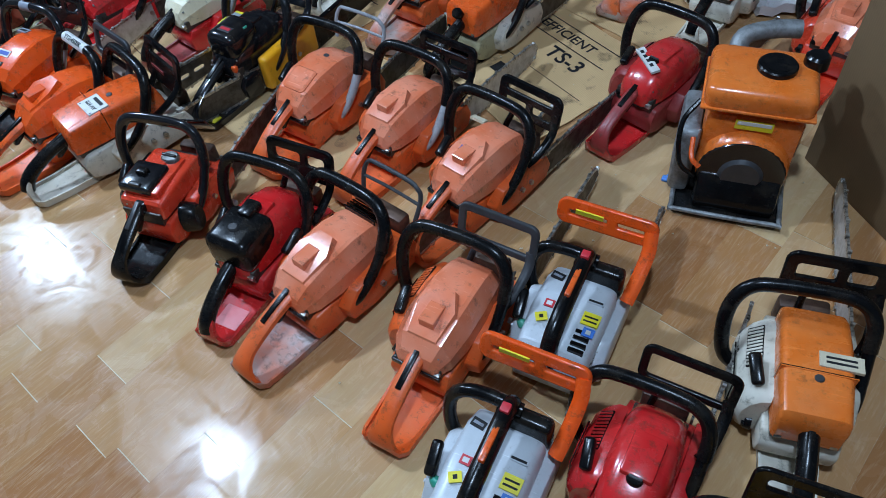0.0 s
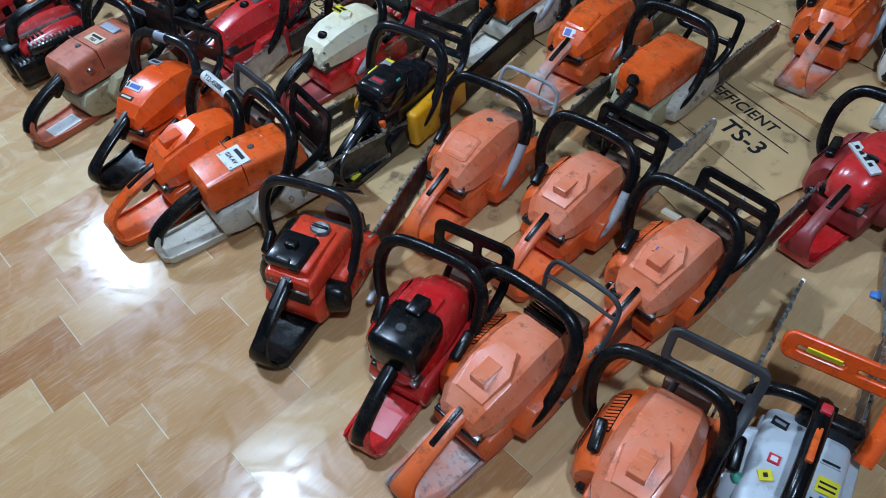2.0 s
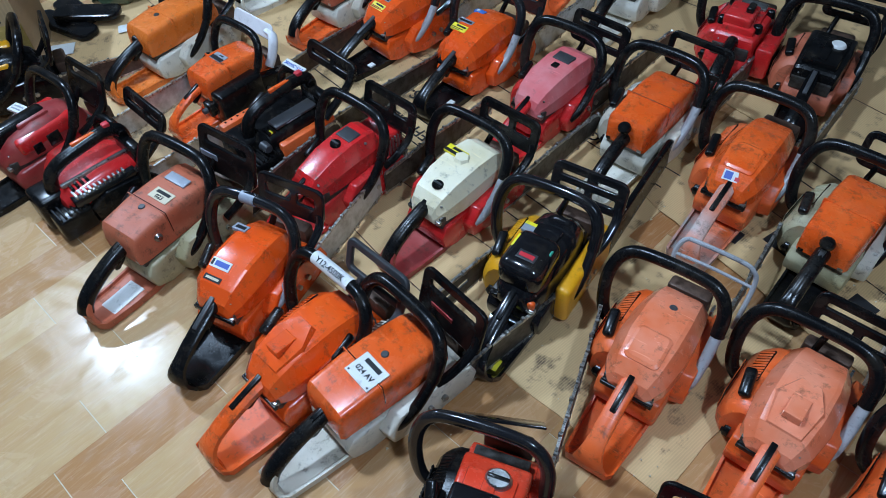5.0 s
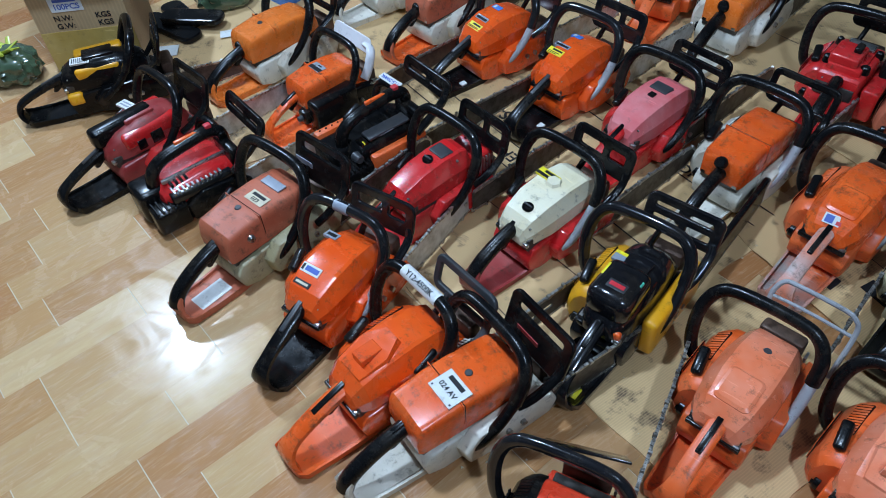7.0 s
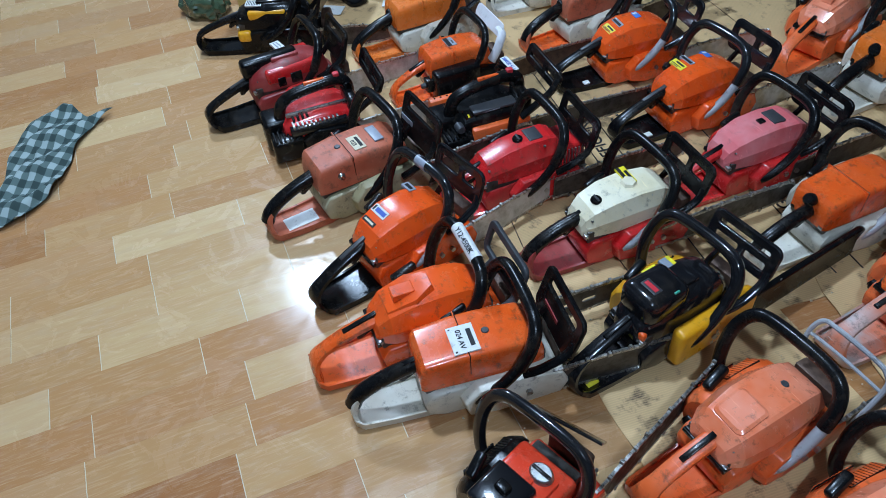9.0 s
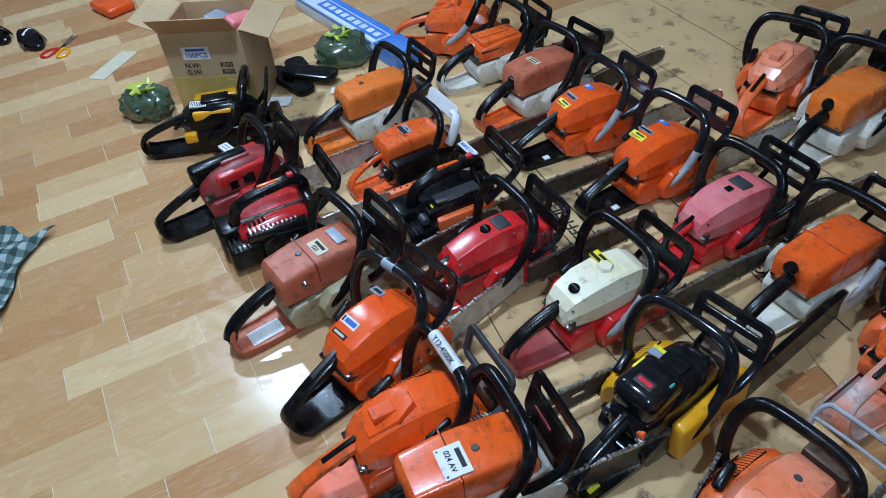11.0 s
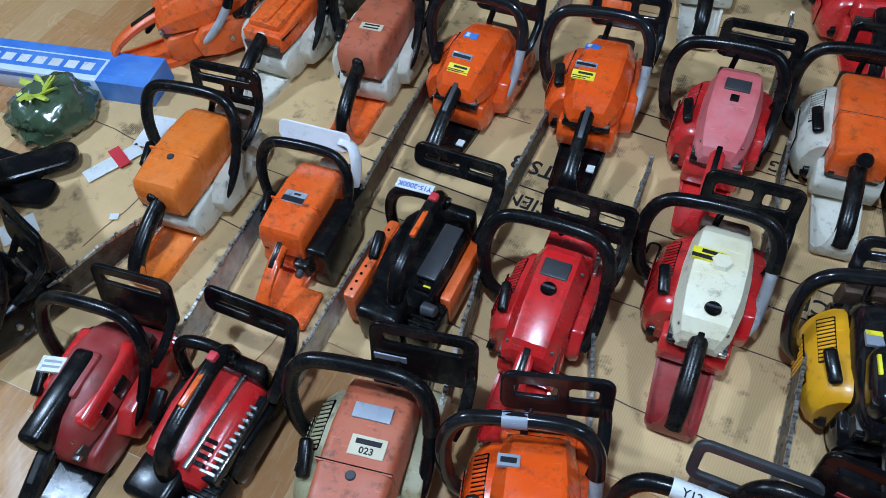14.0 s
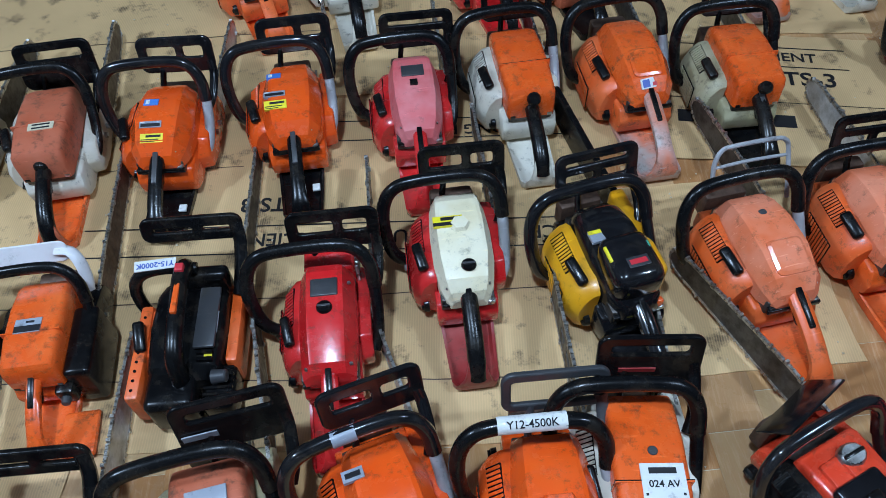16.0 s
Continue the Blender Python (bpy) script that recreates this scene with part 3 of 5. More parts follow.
def chainsaw(label, x, y, rz, size=1.0, cover="angular", top="orange", body="orange", rear="orange", plate=None, grip=None, wide=1.0, tube_mat="rubber", end_mat=None,
             guard="slots", guard_mat="black", guard_lean=16, guard_shift=0.022, starter=None, clutch=None, bar="bar_dark", length=0.46, holes=False, chain=True, scabbard=None,
             cap=None, cap_at=(0.0, 0.24), long=0.88, pull="black", foot_mat=None, panel="step", waist=1.0):
    """x, y: the floor under the middle of the front hoop; rz: heading; long: stretch along the saw."""
    saw = tagged(new("chainsaw"), label, "chainsaw", "chainsaws set out on the floor")
    saw.matrix_basis = pose(x, y, 0, 0, 0, rz) @ Matrix.Diagonal((size, size * long, size, 1)) @ Matrix.Translation((0.030, -0.388, 0))
    saw["panel"] = panel
    slim_fit = Matrix.Diagonal((waist, 1, 1, 1))
    part("housing", housing_mesh(cover), body, saw, at=slim_fit)
    part("cylinder", seam_shade_mesh(), "bar_dark", saw)
    part("top_cover", cover_mesh(cover, panel), top, saw)
    handle = part("rear_handle", rear_handle_mesh(wide, 0.016 if rear.startswith("black") else 0.0), rear, saw)
    if grip:
        part("grip_sleeve", cached("sleeve", lambda: finish(tube([(0, 0.172, 0.1405), (0, 0.105, 0.1235), (0, 0.050, 0.1005), (0, 0.020, 0.078), (0, 0.007, 0.054)], (0.0172, 0.0185), 12), "grip_sleeve")), grip, handle)
    part("lower_guard", plate_mesh(wide), plate or rear, saw)
    part("trigger", cached("trigger", lambda: finish(prism([(0.155, 0.126), (0.120, 0.116), (0.112, 0.098), (0.122, 0.095), (0.145, 0.110)], -0.008, 0.008, 0.002), "trigger")), "black", handle)
    part("throttle_lock", cached("lock", lambda: finish(prism([(0.165, 0.160), (0.085, 0.133), (0.085, 0.126), (0.165, 0.146)], -0.006, 0.006, 0.002), "throttle_lock")), "black" if rear != "black" else "smoke", handle)
    main, end = tube_points(1)
    hoop = part("front_handle", cached("hoop", lambda: finish(tube(main, 0.0142, 12), "front_handle", 60)), tube_mat, saw)
    part("handle_end", cached("hoop_end", lambda: finish(tube(end, 0.0118, 12), "handle_end", 60)), end_mat or tube_mat, hoop)
    part("handle_foot", cached("hoop_foot", lambda: finish(add_box(tube([(-0.100, 0.330, 0.050), (-0.088, 0.325, 0.035), (-0.05, 0.32, 0.026)], 0.0118, 10), -0.122, -0.094, 0.318, 0.345, 0.032, 0.062, 0.005), "handle_foot")), foot_mat or end_mat or "black", hoop)
    if guard:
        part("hand_guard", guard_mesh(guard), guard_mat, saw, at=pose(guard_shift, 0.462, 0.198, -guard_lean))
    pullside = part("starter_cover", starter_mesh(), starter or body, saw, at=slim_fit)
    part("pull_grip", cached("pull", lambda: finish(box(-0.0115, 0.0115, -0.033, 0.033, -0.009, 0.009, 0.007, 3), "pull_grip")), pull, pullside, at=pose(-0.092, 0.262, 0.152, 14, -20, 6))
    part("grille", cached("grille_top", lambda: finish(box(-0.0165, 0.0165, -0.047, 0.047, -0.004, 0.0006, 0.0005, 1), "grille")), "black", pullside, at=pose(-0.0925, 0.3295, 0.1335, 0, -43))
    part("grille", cached("grille_side", lambda: finish(box(-0.0022, 0.0005, -0.052, 0.052, -0.032, 0.032, 0.0005, 1), "grille")), "black", pullside, at=pose(-0.1190, 0.3055, 0.066))
    for k in range(11):
        part("slat", cached("slat_top", lambda: finish(box(-0.0155, 0.0155, -0.0028, 0.0028, -0.003, 0.0022, 0.0010, 1), "slat")), starter or body, pullside, at=pose(-0.0925, 0.2885 + 0.0082 * k, 0.1335, 0, -43))
        part("slat", cached("slat_side", lambda: finish(box(-0.003, 0.0022, -0.0032, 0.0032, -0.031, 0.031, 0.0010, 1), "slat")), starter or body, pullside, at=pose(-0.1200, 0.2585 + 0.0094 * k, 0.066))
    for cy, cz in ((0.208, 0.050), (0.425, 0.045)):
        part("filler_cap", cached("filler", lambda: finish(add_box(cyl((0, 0, 0), (-1, 0, 0), 0.017, 0.012, 18, 0.016, 0.002), -0.016, -0.010, -0.012, 0.012, -0.003, 0.003), "filler_cap")), "black", saw, at=Matrix.Translation((-0.077, cy, cz)))
    side = part("clutch_cover", clutch_mesh(), clutch or body, saw, at=slim_fit)
    for by in (0.335, 0.372):
        part("bar_nut", cached("nut", lambda: finish(cyl((0, 0, 0), (1, 0, 0), 0.0075, 0.009, 6), "bar_nut")), "steel", side, at=Matrix.Translation((0.093, by, 0.066)))
    part("muffler", cached("muffler", lambda: finish(add_box(box(-0.050, 0.045, 0.455, 0.492, 0.052, 0.120, 0.008), -0.030, 0.020, 0.490, 0.496, 0.070, 0.100, 0.002), "muffler")), "bar_rust", saw)
    part("bumper_spike", cached("spike", lambda: finish(prism([(0.46, 0.03), (0.482, 0.035), (0.472, 0.047), (0.488, 0.060), (0.472, 0.068), (0.486, 0.085), (0.46, 0.09)], 0.052, 0.057, 0), "spike")), "steel", saw)
    for sx, sy in ((-0.040, 0.170), (0.042, 0.172), (0.046, 0.345)):
        part("screw", cached("tiny_screw", lambda: finish(cyl((0, 0, 0), (0, 0, 1), 0.0042, 0.004, 10, 0.0036, 0.001), "screw")), "steel", saw, at=Matrix.Translation((sx, sy, cover_top(cover, sy) - (0.014 if cover != "round" else 0.022))))
    if bar:
        blade = part("guide_bar", bar_mesh(length, holes), bar, saw, at=Matrix.Translation((0.086, 0, 0.064)) @ SIDE)
        if chain:
            part("saw_chain", chain_mesh(length), "chain", saw, at=Matrix.Translation((0.086, 0, 0.064)))
    if scabbard:
        part("bar_scabbard", scabbard_mesh(scabbard), "black", saw, "black plastic bar scabbard", at=Matrix.Translation((0.086, 0, 0.066)) @ SIDE)
    if cap:
        cx, cy = cap_at
        at = Matrix.Translation((cx, cy, cover_top(cover, cy) - 0.001))
        if cap == "slot":
            knob = part("cover_knob", cached("knob_slot", lambda: finish(cyl((0, 0, 0), (0, 0, 1), 0.0155, 0.007, 20, 0.0145, 0.002), "cover_knob")), "black", saw, at=at)
            part("knob_slot", cached("slot", lambda: finish(box(-0.012, 0.012, -0.0025, 0.0025, 0.006, 0.0105, 0.001), "slot")), "smoke", knob)
        elif cap == "tall":
            part("cover_knob", cached("knob_tall", lambda: finish(add_cyl(cyl((0, 0, 0), (0, 0, 1), 0.013, 0.016, 14), (0, 0, 0.014), (0, 0, 1), 0.017, 0.014, 12, 0.015, 0.004), "cover_knob")), "black", saw, at=Matrix.Translation((cx, 0.152, 0.166)) @ Matrix.Rotation(radians(55), 4, "X"))
        else:
            part("cover_screw", cached("screw", lambda: finish(cyl((0, 0, 0), (0, 0, 1), 0.009, 0.003, 14, 0.008, 0.001), "cover_screw")), "smoke", saw, at=at)
    if cover != "flat":
        for s in (-1, 1):
            part("cover_clip", cached(("clip", s), lambda: finish(box(s * 0.045 - 0.008, s * 0.045 + 0.008, 0.1495, 0.162, 0.108, 0.120, 0.003), "clip")), "steel" if s > 0 else "black", saw)
    return saw


def price_tape(saw, text, x=0.0, turn=0.0, width=0.112):
    """A strip of white tape with hand-written figures round the front handle."""
    def build():
        bm = bmesh.new()
        n = 9
        ring = []
        for s in (0.0151, 0.0147):
            ring.append([[(px, 0.3985 + s * math.sin(radians(a)), 0.2455 + s * math.cos(radians(a))) for a in (-100 + 200 * k / n for k in range(n + 1))] for px in (-width / 2, width / 2)])
        a, b = ring[0]
        va, vb = [bm.verts.new(p) for p in a], [bm.verts.new(p) for p in b]
        for i in range(n):
            bm.faces.new((va[i], va[i + 1], vb[i + 1], vb[i]))
        return finish(bm, "price_tape", 60)
    tape = part("price_tape", cached(("tape", width), build), "label", saw, "white tape with a hand-written price", at=pose(x, 0, 0.0, 0, 0, turn))
    part("lettering", lettering(text, 0.018, 0.0002), "ink", tape, at=pose(0, 0.3985 - 0.0075, 0.2455 + 0.0138, 28))


def stick(saw, kind, spot, w, h, mat, turn=0.0, bars=(), text=None, size=0.012, lift=0.0):
    """A printed label on the top cover at a place in the room: bars stand for writing that cannot be read."""
    p = saw.matrix_basis.inverted() @ Vector((*spot, 0.18))
    z0, z1 = cover_top(kind, p.y - h / 2), cover_top(kind, p.y + h / 2)
    if kind == "angular" and 0.18 < p.y < 0.27 and abs(p.x) < 0.04:
        lift += {"pad": 0.0055, "step": 0.0085, "plain": 0.0}[saw["panel"]]
    at = Matrix.Translation((p.x, p.y, (z0 + z1) / 2 + 0.0012 + lift)) @ Euler((math.atan2(z1 - z0, h), 0, radians(turn))).to_matrix().to_4x4()
    plate = part("label", cached(("plate", w, h), lambda: finish(box(-w / 2, w / 2, -h / 2, h / 2, -0.006, 0.0007), "label")), mat, saw, at=at)
    for bx, by, bw, bh, ink in bars:
        part("print", cached(("print", bw, bh), lambda: finish(box(-bw / 2, bw / 2, -bh / 2, bh / 2, 0, 0.0004), "print")), ink, plate, at=Matrix.Translation((bx, by, 0.0007)))
    for k, line in enumerate(text or ()):
        part("lettering", lettering(line, size, size * 0.02), "ink", plate, at=Matrix.Translation((0, ((len(text) - 1) / 2 - k) * size * 1.05, 0.0010)))
    return plate


def top_handle_saw(label, x, y, rz, size=1.0, body="grey", lid="grey", flank="grey", guard_mat="orange", rear_box=None, handle="black", length=0.34, bar="bar_dark", accent="orange", guard_wide=1.0):
    """A compact pruning saw: the grip runs along the top, the hoop stands at the left."""
    saw = tagged(new("top_handle_chainsaw"), label, "chainsaw", "chainsaws set out on the floor")
    saw.matrix_basis = pose(x, y, 0, 0, 0, rz) @ Matrix.Diagonal((size, size, size, 1))
    def shell():
        bm = bmesh.new()
        rows = [(0.0, 0.10, 0.095), (0.006, 0.125, 0.118), (0.03, 0.150, 0.138), (0.12, 0.160, 0.150), (0.20, 0.156, 0.146), (0.235, 0.145, 0.128), (0.245, 0.120, 0.10)]
        loft(bm, [[(px, py, pz) for px, pz in arch(w, 0.055, h - 0.055, 7, 16)] for py, w, h in rows])
        return finish(bm, "shell", 30)
    part("shell", cached("th_shell", shell), lid, saw)
    part("crankcase", cached("th_case", lambda: finish(prism([(0.01, 0.02), (0.004, 0.06), (0.24, 0.066), (0.262, 0.05), (0.25, 0.016), (0.05, 0.010)], -0.076, 0.074, 0.006), "crankcase")), body, saw)
    left = part("starter_cover", cached("th_start", lambda: finish(prism([(0.05, 0.018), (0.035, 0.07), (0.07, 0.118), (0.18, 0.122), (0.21, 0.08), (0.20, 0.02)], -0.102, -0.074, 0.006, taper=0.12), "starter_cover")), flank, saw)
    for k in range(6):
        part("slat", cached("th_slat", lambda: finish(box(-0.105, -0.100, 0, 0.007, 0.045, 0.100, 0.001, 1), "slat")), flank, left, at=Matrix.Translation((0, 0.07 + 0.017 * k, 0)))
    part("pull_grip", cached("pull", lambda: finish(box(-0.009, 0.009, -0.027, 0.027, -0.007, 0.007, 0.006, 3), "pull_grip")), "black", left, at=pose(-0.097, 0.105, 0.136, 20, 0, 8))
    right = part("clutch_cover", cached("th_clutch", lambda: finish(prism([(0.05, 0.022), (0.045, 0.08), (0.10, 0.112), (0.23, 0.098), (0.262, 0.06), (0.25, 0.02)], 0.100, 0.070, 0.006, taper=0.08), "clutch_cover")), flank, saw)
    for k in range(4):
        part("vent_slot", cached("th_vent", lambda: finish(box(0.030, 0.062, 0, 0.008, 0.120, 0.1475, 0.001, 1), "vent")), "black", right, at=Matrix.Translation((0, 0.035 + 0.015 * k, 0)))
    grip = part("top_handle", cached("th_grip", lambda: finish(tube([(0.0, 0.005, 0.085), (0.0, 0.004, 0.130), (0.0, 0.020, 0.172), (0.0, 0.060, 0.195), (0.0, 0.130, 0.207), (0.0, 0.200, 0.212), (0.0, 0.235, 0.190), (0.0, 0.240, 0.135)], 0.0165, 12, 6, 1.15), "top_handle", 60)), handle, saw)
    part("throttle_lock", cached("th_lock", lambda: finish(box(-0.006, 0.006, 0.10, 0.17, 0.214, 0.2295, 0.003), "lock")), accent, grip)
    part("stop_switch", cached("th_switch", lambda: finish(box(-0.009, 0.009, 0.195, 0.215, 0.222, 0.236, 0.003), "switch")), "ink_red", grip)
    part("front_handle", cached("th_hoop", lambda: finish(tube([(0.02, 0.232, 0.188), (-0.045, 0.232, 0.196), (-0.095, 0.225, 0.188), (-0.118, 0.215, 0.150), (-0.112, 0.20, 0.09), (-0.085, 0.19, 0.045)], 0.0135, 12), "front_handle", 60)), handle, saw)
    part("handle_bridge", cached("th_bridge", lambda: finish(box(-0.030, 0.080, 0.215, 0.25, 0.10, 0.178, 0.012, 3), "bridge")), handle, saw)
    def fence():
        me = sheet("hand_guard", [round_outline(-0.105, 0.105, -0.022, 0.030, 0.018), round_outline(-0.085, 0.005, -0.006, 0.012, 0.007), round_outline(0.020, 0.085, -0.006, 0.012, 0.007)], 0.013, 0.004)
        bm = bmesh.new()
        bm.from_mesh(me)
        bpy.data.meshes.remove(me)
        bmesh.ops.rotate(bm, verts=bm.verts, matrix=Matrix.Rotation(radians(90), 3, "X"))
        add_tube(bm, [(0.094, 0, 0.01), (0.100, -0.015, -0.03), (0.096, -0.05, -0.085), (0.090, -0.075, -0.125)], 0.011, 8, 4, 1.5)
        return finish(bm, "hand_guard", 45)
    part("hand_guard", cached("th_fence", fence), guard_mat, saw, at=pose(0.006, 0.318, 0.212, -20) @ Matrix.Diagonal((guard_wide, 1, 1, 1)))
    if rear_box:
        box_part = part("filter_cover", cached("th_rear", lambda: finish(box(-0.072, 0.028, -0.055, 0.035, 0.018, 0.128, 0.016, 3), "filter_cover")), rear_box, saw)
        ribbed = part("muffler_guard", cached("th_ribbed", lambda: finish(box(0.034, 0.098, -0.045, 0.055, 0.02, 0.098, 0.012, 3), "muffler_guard")), rear_box, saw)
        for k in range(6):
            part("rib", cached("th_rib", lambda: finish(box(0.036, 0.096, 0, 0.007, 0.094, 0.104, 0.002, 1), "rib")), rear_box, ribbed, at=Matrix.Translation((0, -0.036 + 0.0145 * k, 0)))
    part("guide_bar", bar_mesh(length, False), bar, saw, at=Matrix.Translation((0.084, -0.16, 0.058)) @ SIDE)
    part("saw_chain", chain_mesh(length), "chain", saw, at=Matrix.Translation((0.084, -0.16, 0.058)))
    return saw


def decal(saw, x, y, z, w, h, mat, turn=0.0, tilt=0.0, bars=()):
    plate = part("label", cached(("plate", w, h), lambda: finish(box(-w / 2, w / 2, -h / 2, h / 2, -0.002, 0.0007), "label")), mat, saw, at=pose(x, y, z, tilt, 0, turn))
    for bx, by, bw, bh, ink in bars:
        part("print", cached(("print", bw, bh), lambda: finish(box(-bw / 2, bw / 2, -bh / 2, bh / 2, 0, 0.0004), "print")), ink, plate, at=Matrix.Translation((bx, by, 0.0007)))
    return plate


# ---- families of saws ----
def husky(label, x, y, rz, **kw):
    """Large faded saw with a faceted top and a broad one-piece rear handle."""
    base = dict(cover="angular", top="salmon", body="worn_orange", rear="worn_orange", plate="worn_orange", wide=1.15, end_mat="grey_tube", guard="slots")
    return chainsaw(label, x, y, rz, **{**base, **kw})


def boxy(label, x, y, rz, **kw):
    """Saw with a square orange shroud on a pale casting and a black sleeved grip."""
    base = dict(cover="box", top="orange", body="white", rear="white", plate="white", grip="rubber", guard="solid", cap="screw", wide=0.95, starter="white", clutch="white")
    return chainsaw(label, x, y, rz, **{**base, **kw})


def modern(label, x, y, rz, **kw):
    base = dict(cover="angular", panel="plain", top="bright_orange", body="bright_orange", rear="black", plate="black", end_mat="grey_tube", guard="open", starter="bright_orange", clutch="bright_orange", tube_mat="black_gloss", guard_mat="black_gloss", bar="bar_silver")
    return chainsaw(label, x, y, rz, **{**base, **kw})


def reds(label, x, y, rz, **kw):
    base = dict(cover="crisp", top="red", body="red", rear="red", plate="red", guard="open", cap="slot", cap_at=(0.0, 0.235))
    return chainsaw(label, x, y, rz, **{**base, **kw})


def lid(saw, name, mat, x0, x1, y0, y1, z0, z1, bevel=0.008, label=""):
    return part(name, box(x0, x1, y0, y1, z0, z1, bevel, 3), mat, saw, label)


# ---- saws of the front row ----
SAWS = {}
SAWS["A1"] = chainsaw("small yellow and black chainsaw beside a brown carton", -1.178, 0.432, -12, 0.92, "round", "black", "black", "black", bar="bar_dark", length=0.36, guard="solid", tube_mat="black", long=1.05, starter="black")
SAWS["A2"] = chainsaw("red chainsaw with long black handles", -0.835, 0.412, 11, 0.95, "round", "dark_red", "dark_red", "black", wide=1.1, bar="bar_silver", length=0.50, guard="solid", tube_mat="black", starter="red", clutch="red", long=0.99)
SAWS["A4"] = boxy("dusty brownish-orange chainsaw with a cream label", -0.313, 0.528, 14.5, top="brick", body="olive", rear="brick", plate="brick", starter="olive", clutch="olive", long=0.95, size=1.04, guard_shift=0.055)
SAWS["A5"] = modern("bright orange chainsaw with a black rear handle", -0.040, 0.573, 21, long=0.91)
SAWS["A6"] = husky("big bright orange chainsaw with a taped price", 0.247, 0.586, 5, top="bright_orange", body="bright_orange", rear="orange", plate="worn_orange", guard="frame", guard_mat="smoke", holes=True, long=0.99)
SAWS["A7"] = boxy("orange and off-white chainsaw with a white plate", 0.408, 0.652, 0, top="orange", long=0.99, cap_at=(0.005, 0.305))
SAWS["A8"] = chainsaw("vermilion chainsaw with a black filter cover and chrome cap", 0.709, 0.583, 28, 1.0, "flat", "vermilion", "vermilion", "black", guard=None, tube_mat="black_gloss", length=0.62, long=0.8, starter="black", clutch="vermilion")
SAWS["A9"] = reds("crimson chainsaw with a black filter lid", 1.029, 0.677, 20.5, top="red", body="red", rear="red", grip="rubber", bar=None, cap=None, long=0.87, cover="round")
SAWS["A10"] = husky("faded salmon chainsaw with worn paint and a wire guard", 1.226, 0.762, 8, guard="wire", guard_mat="smoke", plate="scraped", length=0.66, long=1.02, end_mat="rubber")
SAWS["A11"] = husky("faded salmon chainsaw with a grey frame guard", 1.503, 0.828, 16.5, guard="frame", guard_mat="smoke", length=0.52, long=0.96, end_mat="rubber")
SAWS["A14"] = reds("red chainsaw with a round black cap", 1.974, 0.830, 18, size=0.95, guard="frame", long=0.93, cover="round")
SAWS["A15"] = boxy("amber orange chainsaw with a cream label", 2.060, 1.175, 30, top="amber", bar="bar_silver", guard="open", long=0.91, size=1.02, length=0.56)
SAWS["A16"] = chainsaw("black and yellow chainsaw near the wall", 2.238, 0.770, 24, 1.0, "round", "yellow", "black", "black", guard="solid", tube_mat="black", bar=None)

# ---- second row ----
SAWS["B1"] = boxy("clean orange chainsaw with an orange lower guard", -1.036, 0.930, 9.5, top="amber", plate="amber", rear="amber", bar=None, guard="slots", long=0.97)
SAWS["B2"] = boxy("orange chainsaw with a white hand guard", -0.718, 0.922, 8, size=0.88, rear="orange", plate="orange", body="orange", grip=None, starter="black", clutch="black", bar="bar_rust", guard="visor", guard_mat="white_plastic", guard_lean=0, guard_shift=0.012, long=0.89, cap=None, length=0.6)
SAWS["B4"] = reds("red chainsaw with a grey square vent", -0.158, 0.942, 6, top="red", long=0.91, cap="slot", cap_at=(0.0, 0.283), cover="ridge", waist=0.84)
SAWS["B5"] = reds("red chainsaw with a white top cover", 0.098, 1.113, 6.5, top="ivory", plate="dark_red", grip="rubber", rear="dark_red", end_mat="grey_tube", long=0.91, cap_at=(0.006, 0.204), waist=0.94)
SAWS["B6"] = chainsaw("glossy black and yellow chainsaw with a scabbard", 0.392, 1.082, 16, 1.0, "round", "black_gloss", "black_gloss", "black_gloss", guard="slots", guard_mat="black_gloss", scabbard=0.48, bar="bar_dark", tube_mat="black_gloss", starter="yellow", clutch="yellow", long=0.94)
SAWS["B7"] = husky("faded salmon chainsaw with a bent wire guard", 0.705, 1.100, 13, guard="wire", guard_mat="grey_tube", cap="screw", cap_at=(0.0, 0.34), long=0.94, panel="pad")
SAWS["B8"] = husky("salmon-topped orange chainsaw with slotted guard", 0.977, 1.178, 9, bar="bar_silver", long=0.91)
SAWS["B9"] = husky("faded salmon chainsaw with a numbered cover", 1.258, 1.182, 5, long=0.91, end_mat="rubber")

# ---- third row ----
SAWS["C0"] = husky("orange chainsaw beside a blue carton", -1.330, 1.400, -36, top="orange", bar=None, long=0.95)
SAWS["C2"] = boxy("orange and white chainsaw with a flat cover", -1.145, 1.435, 4, cover="flat", bar="bar_dark", cap="slot", cap_at=(0, 0.31), long=0.86)
SAWS["C3"] = boxy("dusty brownish-orange chainsaw with an orange lower guard", -0.880, 1.475, 10, top="brick", plate="orange", rear="brick", cap=None, long=0.93)
SAWS["C4"] = modern("bright orange chainsaw with a yellow sticker", -0.595, 1.492, 3, long=0.89)
SAWS["C5"] = modern("bright orange chainsaw with a yellow sticker and full hoop", -0.308, 1.553, 8.5, long=0.93)
SAWS["C6"] = reds("sun-bleached pinkish-red chainsaw with a dark window", -0.008, 1.563, 6.5, top="pink_red", cap=None, long=0.92, guard="slots", waist=0.93)
SAWS["C7"] = boxy("orange and off-white chainsaw with black knob", 0.248, 1.660, 8.5, cap="tall", guard="frame", end_mat="grey_tube", long=0.97)
SAWS["C8"] = husky("worn orange chainsaw with scraped rear handle", 0.528, 1.695, 9.5, top="orange", guard=None, rear="scraped", plate="scraped", long=1.03, tube_mat="rubber", panel="pad")
